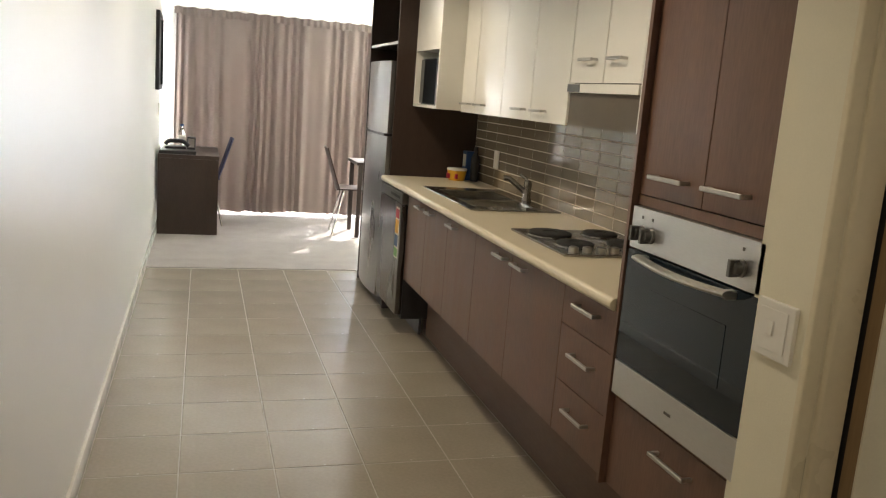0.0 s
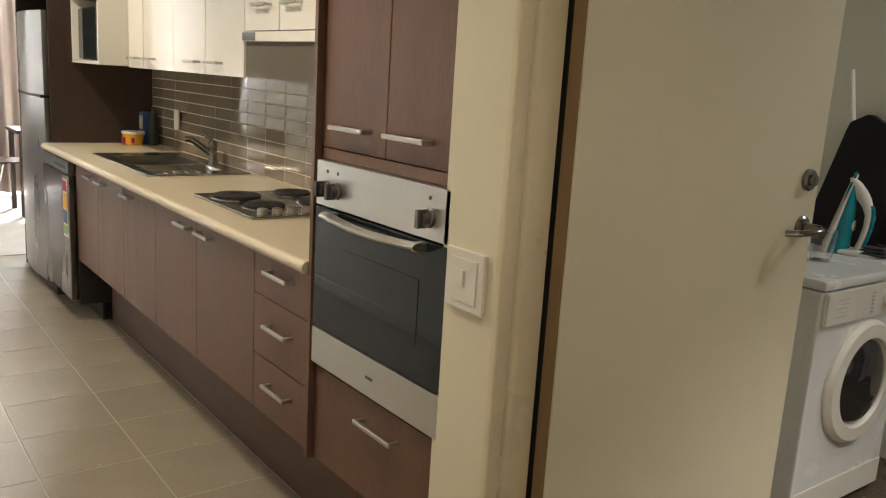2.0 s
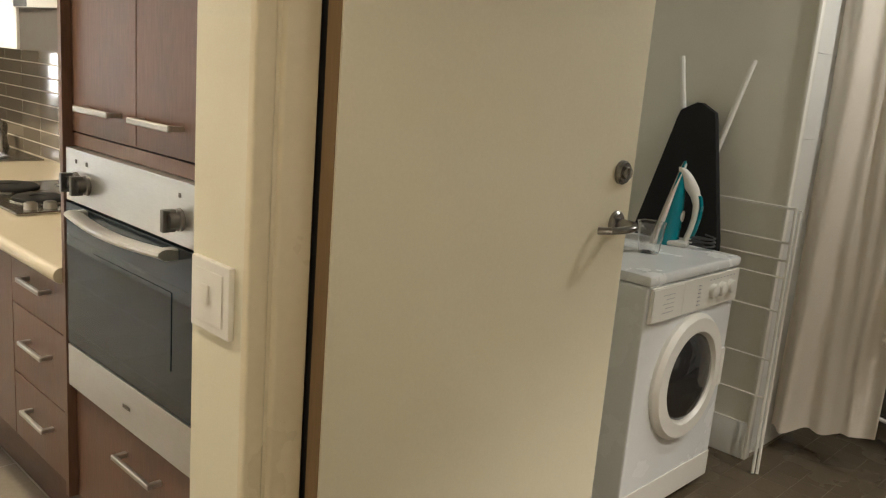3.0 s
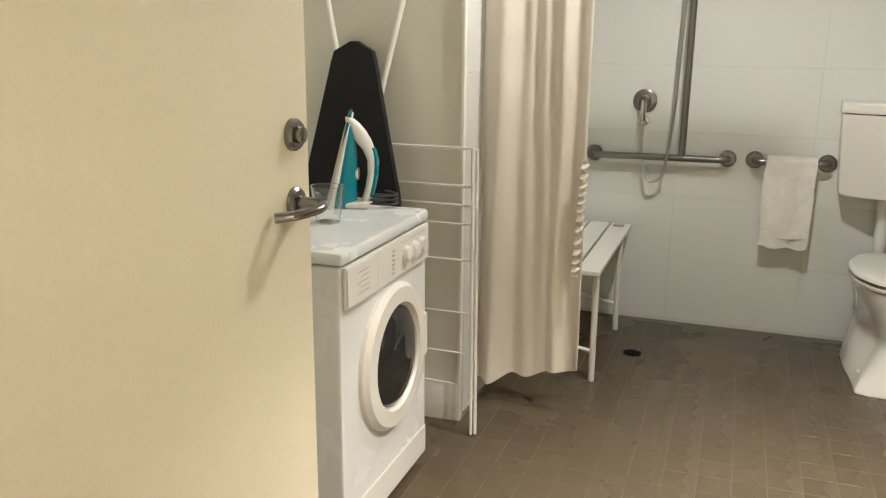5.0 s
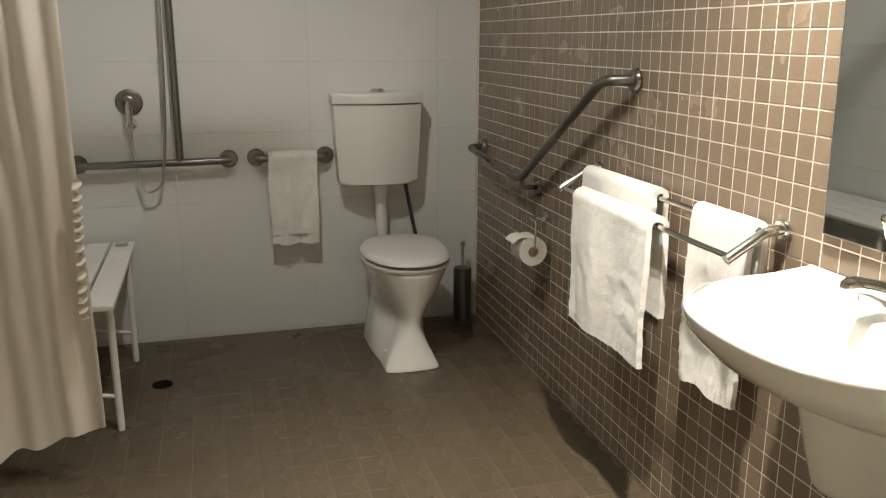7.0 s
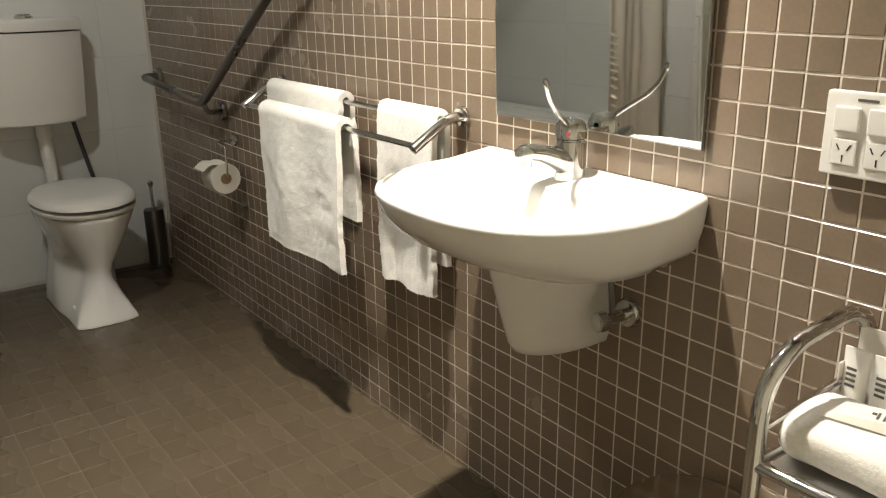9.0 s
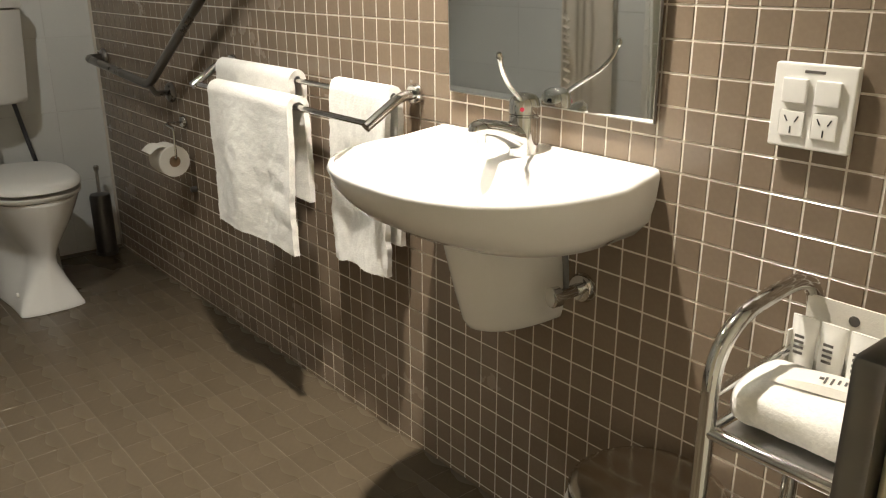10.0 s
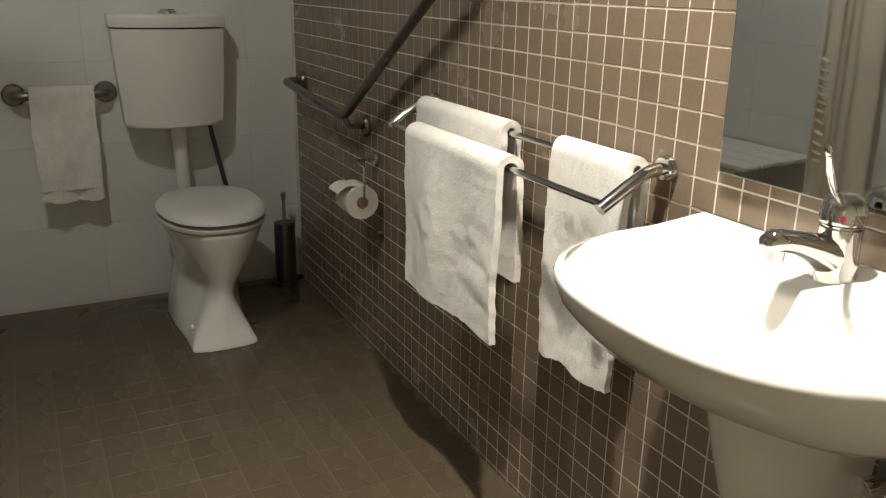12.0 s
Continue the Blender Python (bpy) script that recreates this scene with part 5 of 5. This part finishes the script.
part("lever_end", lathe(bmesh.new(), (TX - 0.0545, TY + 0.119, 1.068), [(0.002, -0.009), (0.0052, -0.006), (0.0062, 0.0), (0.0052, 0.006), (0.002, 0.009)], (0.1, 0.3, 1), 16), CHROME, hd)
part("indicator", lathe(bmesh.new(), (TX - 0.0175, TY + 0.0235, 0.963), [(0.0045, 0), (0.0038, 0.002)], (-0.6, 0.78, 0.05), 14), RED, hd)
vb = thing("stop_valve", (5.392, 1.87, 0.62), "chrome stop valve under the basin", "valve")
b = bmesh.new()
flange(b, (5.392, 1.852, 0.62), (0, 1, 0), 0.03)
part("flange", b, CHROME, vb)
part("body", tube(bmesh.new(), [(5.392, 1.86, 0.62), (5.392, 1.93, 0.62)], 0.012), CHROME, vb)
part("handle", lathe(bmesh.new(), (5.392, 1.925, 0.62), [(0.02, 0), (0.02, 0.018), (0.014, 0.02)], (0.2, 1, 0), 18), CHROME, vb)
part("hose", tube(bmesh.new(), rounded([(5.396, 1.90, 0.63), (5.401, 1.90, 0.70), (5.426, 1.91, 0.76)], 0.03), 0.006, 8), STEEL_DARK, vb)

# double power outlet
gp = thing("power_outlet", (4.96, 1.855, 1.02), "white double power outlet on the mosaic wall", "power outlet")
part("plate", boxes((4.921, 5.043, 1.853, 1.868, 0.961, 1.083), bevel=0.004), PLASTIC, gp)
part("brand_mark", boxes((4.967, 4.997, 1.8682, 1.8686, 1.070, 1.074)), INK, gp)
for x in (4.958, 5.007):
    part("rocker", boxes((x - 0.019, x + 0.019, 1.8682, 1.875, 1.026, 1.062), bevel=0.003), PLASTIC, gp)
    so = part("socket", boxes((x - 0.019, x + 0.019, 1.8682, 1.872, 0.978, 1.016), bevel=0.003), PLASTIC, gp)
    part("slot", boxes((x - 0.001, x + 0.001, 1.8721, 1.8726, 0.983, 0.993)), BLACK, so)
    for sgn in (-1, 1):
        bm = boxes((-0.001, 0.001, 1.8721, 1.8726, -0.005, 0.005))
        bm.transform(Matrix.Translation((x + sgn * 0.008, 0, 1.004)) @ Matrix.Rotation(radians(30 * sgn), 4, "Y"))
        part("slot", bm, BLACK, so)

# trolley with toiletries
tl = thing("chrome_trolley", (4.8, 2.0, 0), "chrome tube trolley with wire shelves beside the basin", "trolley")
for x in (4.94, 4.60):
    part("end_hoop", tube(bmesh.new(), rounded([(x, 2.122, 0.03), (x, 2.122, 0.768), (x - 0.012, 1.874, 0.80), (x - 0.012, 1.874, 0.03)], 0.095, 8), 0.0125, 14), CHROME, tl)
    part("cross_bar", tube(bmesh.new(), [(x, 2.112, 0.668), (x - 0.012, 1.884, 0.688)], 0.007), CHROME, tl)
for z in (0.615, 0.25):
    sh = part("shelf", boxes((4.612, 4.928, 1.888, 2.112, z - 0.004, z), bevel=0.001), STEEL_FLAT, tl)
    part("shelf_rail", tube(bmesh.new(), [(4.94, 2.122, z), (4.60, 2.122, z)], 0.010), CHROME, sh)
    part("shelf_rail", tube(bmesh.new(), [(4.94, 1.878, z), (4.60, 1.878, z)], 0.010), CHROME, sh)
    part("shelf_rail", tube(bmesh.new(), [(4.94, 1.878, z), (4.94, 2.122, z)], 0.008), CHROME, sh)
for x in (4.94, 4.60):
    for y in (1.878, 2.122):
        part("caster", lathe(bmesh.new(), (x - 0.008, y, 0.018), [(0.017, 0), (0.017, 0.016)], (1, 0, 0), 16), BLACK, tl)
ft = thing("folded_towel", (4.80, 2.02, 0.60), "white towel rolled up on the trolley shelf", "towel")
bm = bmesh.new()
rings = []
for k in range(41):
    s = k / 40
    e = max(0.0, 1 - abs(2 * s - 1) ** 12) ** 0.5
    ring = []
    for i in range(36):
        a = 2 * math.pi * i / 36
        r = (0.86 + 0.14 * e) * (1 + 0.05 * noise.noise(Vector((s * 7, math.cos(a) * 1.5, math.sin(a) * 1.5))) + 0.012 * noise.noise(Vector((s * 60, a * 8, 3))))
        y, z = 0.072 * math.copysign(abs(math.cos(a)) ** 0.75, math.cos(a)) * r, 0.036 * math.copysign(abs(math.sin(a)) ** 0.75, math.sin(a)) * r
        ring.append(Vector((4.930 - 0.29 * s, 2.022 + y, 0.6515 + z)))
    rings.append(ring)
loft(bm, rings)
part("cloth", bm, TOWEL, ft, smooth=80)
sp = thing("soap_sachet", (4.82, 2.01, 0.685), "cream wrapped soap sachet lying on the rolled towel", "soap")
spm = Matrix.Translation((4.825, 2.02, 0.691)) @ pose(0, 0, 0, -4, 0, 12)
bm = loft(bmesh.new(), [[Vector((-0.075 + 0.15 * k / 10, y, z * (0.2 + 0.8 * math.sin(math.pi * k / 10)))) for y, z in ((-0.025, 0), (-0.018, 0.010), (0.018, 0.010), (0.025, 0), (0.018, -0.004), (-0.018, -0.004))] for k in range(11)])
bm.transform(spm)
part("wrapper", bm, PAPER, sp)
for x0, x1, y0, y1 in ((-0.030, -0.027, -0.006, 0.005), (-0.023, -0.020, -0.006, 0.005), (-0.016, -0.013, -0.006, 0.005), (-0.008, -0.005, -0.006, 0.006), (0.000, 0.003, -0.006, 0.012), (0.008, 0.011, -0.006, 0.012), (0.012, 0.018, -0.003, 0.003)):
    bm = boxes((x0, x1, y0, y1, 0.0102, 0.0106))
    bm.transform(spm)
    part("brand_mark", bm, INK, sp)
cb = thing("toiletry_box", (4.80, 1.92, 0.60), "open white card box holding toiletry tubes", "box")
part("back", boxes((4.735, 4.930, 1.898, 1.901, 0.6155, 0.762)), PAPER, cb)
part("side", boxes((4.9305, 4.9325, 1.898, 1.945, 0.6155, 0.715)), PAPER, cb)
part("emblem", lathe(bmesh.new(), (4.86, 1.9012, 0.740), [(0.008, 0), (0.008, 0.0004)], (0, 1, 0), 20), INK, cb)
for k in range(4):
    x = 4.914 - 0.042 * k
    tu = thing("toiletry_tube", (x, 1.935, 0.60), "white toiletry tube with grey lettering marks", "tube", "tubes in the box")
    part("tube", loft(bmesh.new(), [[Vector((x + w * math.cos(a), 1.93 + d * math.sin(a), 0.616 + z)) for a in [2 * math.pi * i / 20 for i in range(20)]] for z, w, d in ((0, 0.012, 0.012), (0.018, 0.012, 0.012), (0.02, 0.0165, 0.015), (0.07, 0.018, 0.012), (0.112, 0.0195, 0.003), (0.122, 0.0195, 0.002))]), PLASTIC, tu, smooth=60)
    for j in range(4):
        part("brand_mark", boxes((x - 0.006 + 0.0, x + 0.008, 1.9415, 1.9425, 0.683 + 0.0085 * j, 0.687 + 0.0085 * j)), INK, tu)
    for j in range(3):
        part("small_print", boxes((x - 0.010, x + 0.010, 1.9435, 1.9443, 0.647 + 0.006 * j, 0.6485 + 0.006 * j)), STEEL_FLAT, tu)

bn = thing("pedal_bin", (5.112, 1.992, 0), "stainless steel pedal bin with white liner", "bin")
part("body", lathe(bmesh.new(), (5.112, 1.992, 0.0), [(0.128, 0), (0.128, 0.34), (0.126, 0.342)], seg=48), STEEL_FLAT, bn)
lid_mesh = lathe(bmesh.new(), (0, 0, 0), [(0.134, 0), (0.134, 0.016), (0.128, 0.021), (0.116, 0.0225), (0.06, 0.0235), (0.008, 0.0245), (0.002, 0.0245)], seg=64)
lid_ob = part("lid", lid_mesh, SPUN, bn, "spun steel lid")
lid_ob.location = (5.112, 1.992, 0.352)
bm = bmesh.new()
sheet(bm, lambda u, v: (5.112 + (0.129 + 0.010 * math.sin(v * 3.1) + 0.004 * math.sin(u * 43 + v * 3) + 0.008 * max(0, math.sin(u * 6.283 - 0.6))) * math.cos(u * 6.2832), 1.992 + (0.129 + 0.010 * math.sin(v * 3.1) + 0.004 * math.sin(u * 43 + v * 3) + 0.008 * max(0, math.sin(u * 6.283 - 0.6))) * math.sin(u * 6.2832), 0.270 + 0.075 * v + 0.008 * math.sin(u * 19)), 120, 6, 0.001)
part("liner", bm, PLASTIC, bn, "white bin liner folded over the rim", smooth=80)
part("pedal", boxes((5.082, 5.142, 2.117, 2.162, 0.008, 0.022), bevel=0.004), BLACK, bn)

# ---- tiles, last ----
def piece(name, w, d, t, mat, chamfer):
    """One tile lying face up, its middle at the origin, its top at z = 0."""
    bm = bmesh.new()
    rings = [[(-w / 2 + k, -d / 2 + k, z), (w / 2 - k, -d / 2 + k, z), (w / 2 - k, d / 2 - k, z), (-w / 2 + k, d / 2 - k, z)] for k, z in ((0, -t), (0, -chamfer), (chamfer, 0))]
    vs = [[bm.verts.new(p) for p in r] for r in rings]
    for a, b in zip(vs, vs[1:]):
        for k in range(4):
            bm.faces.new((a[k], a[(k + 1) % 4], b[(k + 1) % 4], b[k]))
    bm.faces.new(vs[-1])
    return mesh_of(name, bm, mat)


def lay(name, mesh, parent, m):
    ob = new(name, mesh)
    ob.parent = parent
    ob.matrix_basis = m
    return ob


def joined_pieces(name, places, mesh, mat, parent, label):
    """All the far pieces as one mesh of separate islands."""
    base = np.empty(len(mesh.vertices) * 3)
    mesh.vertices.foreach_get("co", base)
    base = base.reshape(-1, 3)
    faces = [tuple(p.vertices) for p in mesh.polygons]
    verts, polys = [], []
    for m in places:
        a = np.array(m)
        off = len(verts) * len(base)
        verts.append(base @ a[:3, :3].T + a[:3, 3])
        polys += [tuple(i + off for i in f) for f in faces]
    me = bpy.data.meshes.new(name)
    me.from_pydata(np.concatenate(verts).tolist(), [], polys)
    me.materials.append(mat)
    ob = new(name, me)
    ob.parent = parent
    return tagged(ob, label, kind="stuff")


objs = bpy.data.objects
rng = random.Random(4)

# hall and kitchen floor
P = 0.345
tm = piece("floor_tile", P - 0.005, P - 0.005, 0.008, TILE, 0.0015)
for i in range(-1, 5):
    for j in range(-15, 11):
        x, y = 3.2 + P * (i + 0.5), 5.4 + P * (j + 0.5)
        x0, x1, y0, y1 = max(x - P / 2, X0 + 0.015), min(x + P / 2, 4.582 if y > 3.85 else 4.345), y - P / 2, min(y + P / 2, 8.865)
        if x1 - x0 < 0.03 or y1 - y0 < 0.03 or y0 < 0.3:
            continue
        full = x1 - x0 > P - 0.001 and y1 - y0 > P - 0.001
        me = tm if full else piece("floor_tile", x1 - x0 - 0.005, y1 - y0 - 0.005, 0.008, TILE, 0.0015)
        lay("floor_tile", me, objs["floor"], pose((x0 + x1) / 2, (y0 + y1) / 2, 0.0, rng.uniform(-0.06, 0.06), rng.uniform(-0.06, 0.06), 0))

# splashback
SL, SH = 0.2, 0.0555
sm = piece("splashback_tile", SL - 0.004, SH - 0.0048, 0.007, SPLASH, 0.0012)
for i in range(16):
    for j in range(9):
        y, z = 7.71 - SL * (i + 0.5), 0.902 + SH * (j + 0.5)
        if z > 1.37 and not 5.06 < y < 5.66:
            continue
        lay("splashback_tile", sm, objs["wall_kitchen_back"], Matrix.Translation((5.011, y, z)) @ Matrix(((0, 0, -1, 0), (-1, 0, 0, 0), (0, 1, 0, 0), (0, 0, 0, 1))) @ pose(0, 0, 0, rng.uniform(-0.35, 0.35), rng.uniform(-0.25, 0.25), 0))
structure("wall_splash_bed", boxes((5.0125, 5.0195, 4.51, 7.715, 0.9005, 1.43)), MGROUT, "pale grout bed of the splashback", "wall")

# mosaic wall
Q, QZ = 0.0545, 0.0545
mm = piece("mosaic_tile", Q - 0.0038, QZ - 0.0038, 0.007, MOSAIC, 0.0008)
mr_mesh = piece("mosaic_tile_far", Q - 0.0038, QZ - 0.0038, 0.007, MOSAIC_REST, 0.0008)
turn_south = Matrix.Rotation(radians(-90), 4, "X") @ Matrix.Rotation(radians(180), 4, "Z")
far = []
for i in range(-56, 13):
    for j in range(-17, 28):
        x, z = 5.199 - Q * (i + 0.5), 0.8835 + QZ * (j + 0.5)
        if z > H or x < 4.53 or x > EW - 0.02:
            continue
        m = Matrix.Translation((x, SW, z)) @ turn_south @ pose(0, 0, 0, rng.uniform(-0.4, 0.4), rng.uniform(-0.4, 0.4), 0)
        if 4.76 < x < 5.70 and 0.42 < z < 1.37:
            lay("mosaic_tile", mm, objs["wall_bathroom_south"], m)
        else:
            far.append(m)
joined_pieces("mosaic_tiles", far, mr_mesh, MOSAIC_REST, objs["wall_bathroom_south"], "taupe mosaic tiles with pale joints")

# white wall tiles
WL, WH = 0.6, 0.31
wm_mesh = {}


def wall_tile(w, h):
    key = (round(w, 3), round(h, 3))
    if key not in wm_mesh:
        wm_mesh[key] = piece("wall_tile", w - 0.002, h - 0.002, 0.007, WTILE, 0.0008)
    return wm_mesh[key]


rows = [(0.0, 0.015)] + [(0.015 + WH * k, 0.015 + WH * (k + 1)) for k in range(7)] + [(2.185, 2.4)]
for z0, z1 in rows:
    z0 = max(z0, 0.002)
    for k in range(4):
        y0, y1 = max(SW, 3.84 - WL * (k + 1)), 3.84 - WL * k
        if y1 - y0 < 0.02 or z1 - z0 < 0.02:
            continue
        lay("wall_tile", wall_tile(y1 - y0, z1 - z0), objs["wall_bathroom_east"], Matrix.Translation((EW, (y0 + y1) / 2, (z0 + z1) / 2)) @ Matrix(((0, 0, -1, 0), (-1, 0, 0, 0), (0, 1, 0, 0), (0, 0, 0, 1))))
    for k in range(3):
        x0, x1 = max(NX + 0.033, EW - WL * (k + 1)), EW - WL * k
        if z1 - z0 < 0.02:
            continue
        lay("wall_tile", wall_tile(x1 - x0, z1 - z0), objs["wall_shower_north"], Matrix.Translation(((x0 + x1) / 2, SN, (z0 + z1) / 2)) @ Matrix.Rotation(radians(90), 4, "X"))

# bathroom floor
R = 0.106
fm = piece("bathroom_floor_tile", R - 0.0018, R - 0.0018, 0.006, BTILE, 0.0002)
fr_mesh = piece("bathroom_floor_tile_far", R - 0.0018, R - 0.0018, 0.006, BTILE_REST, 0.0002)
far = []
for i in range(38):
    for j in range(28):
        x, y = 6.434 + R * (i - 18 + 0.5), 2.038 + R * (j - 2 + 0.5)
        if x < 4.48 or x > EW or y > 4.56 or (y > SN and x > NX) or (x < 5.02 and y > 3.86):
            continue
        m = pose(x, y, 0.0, rng.uniform(-0.02, 0.02), rng.uniform(-0.02, 0.02), 0)
        if 5.5 < x < 7.55 and SW < y < 3.25:
            lay("bathroom_floor_tile", fm, objs["floor_bathroom"], m)
        else:
            far.append(m)
joined_pieces("bathroom_floor_tiles", far, fr_mesh, BTILE_REST, objs["floor_bathroom"], "brown bathroom floor tiles")
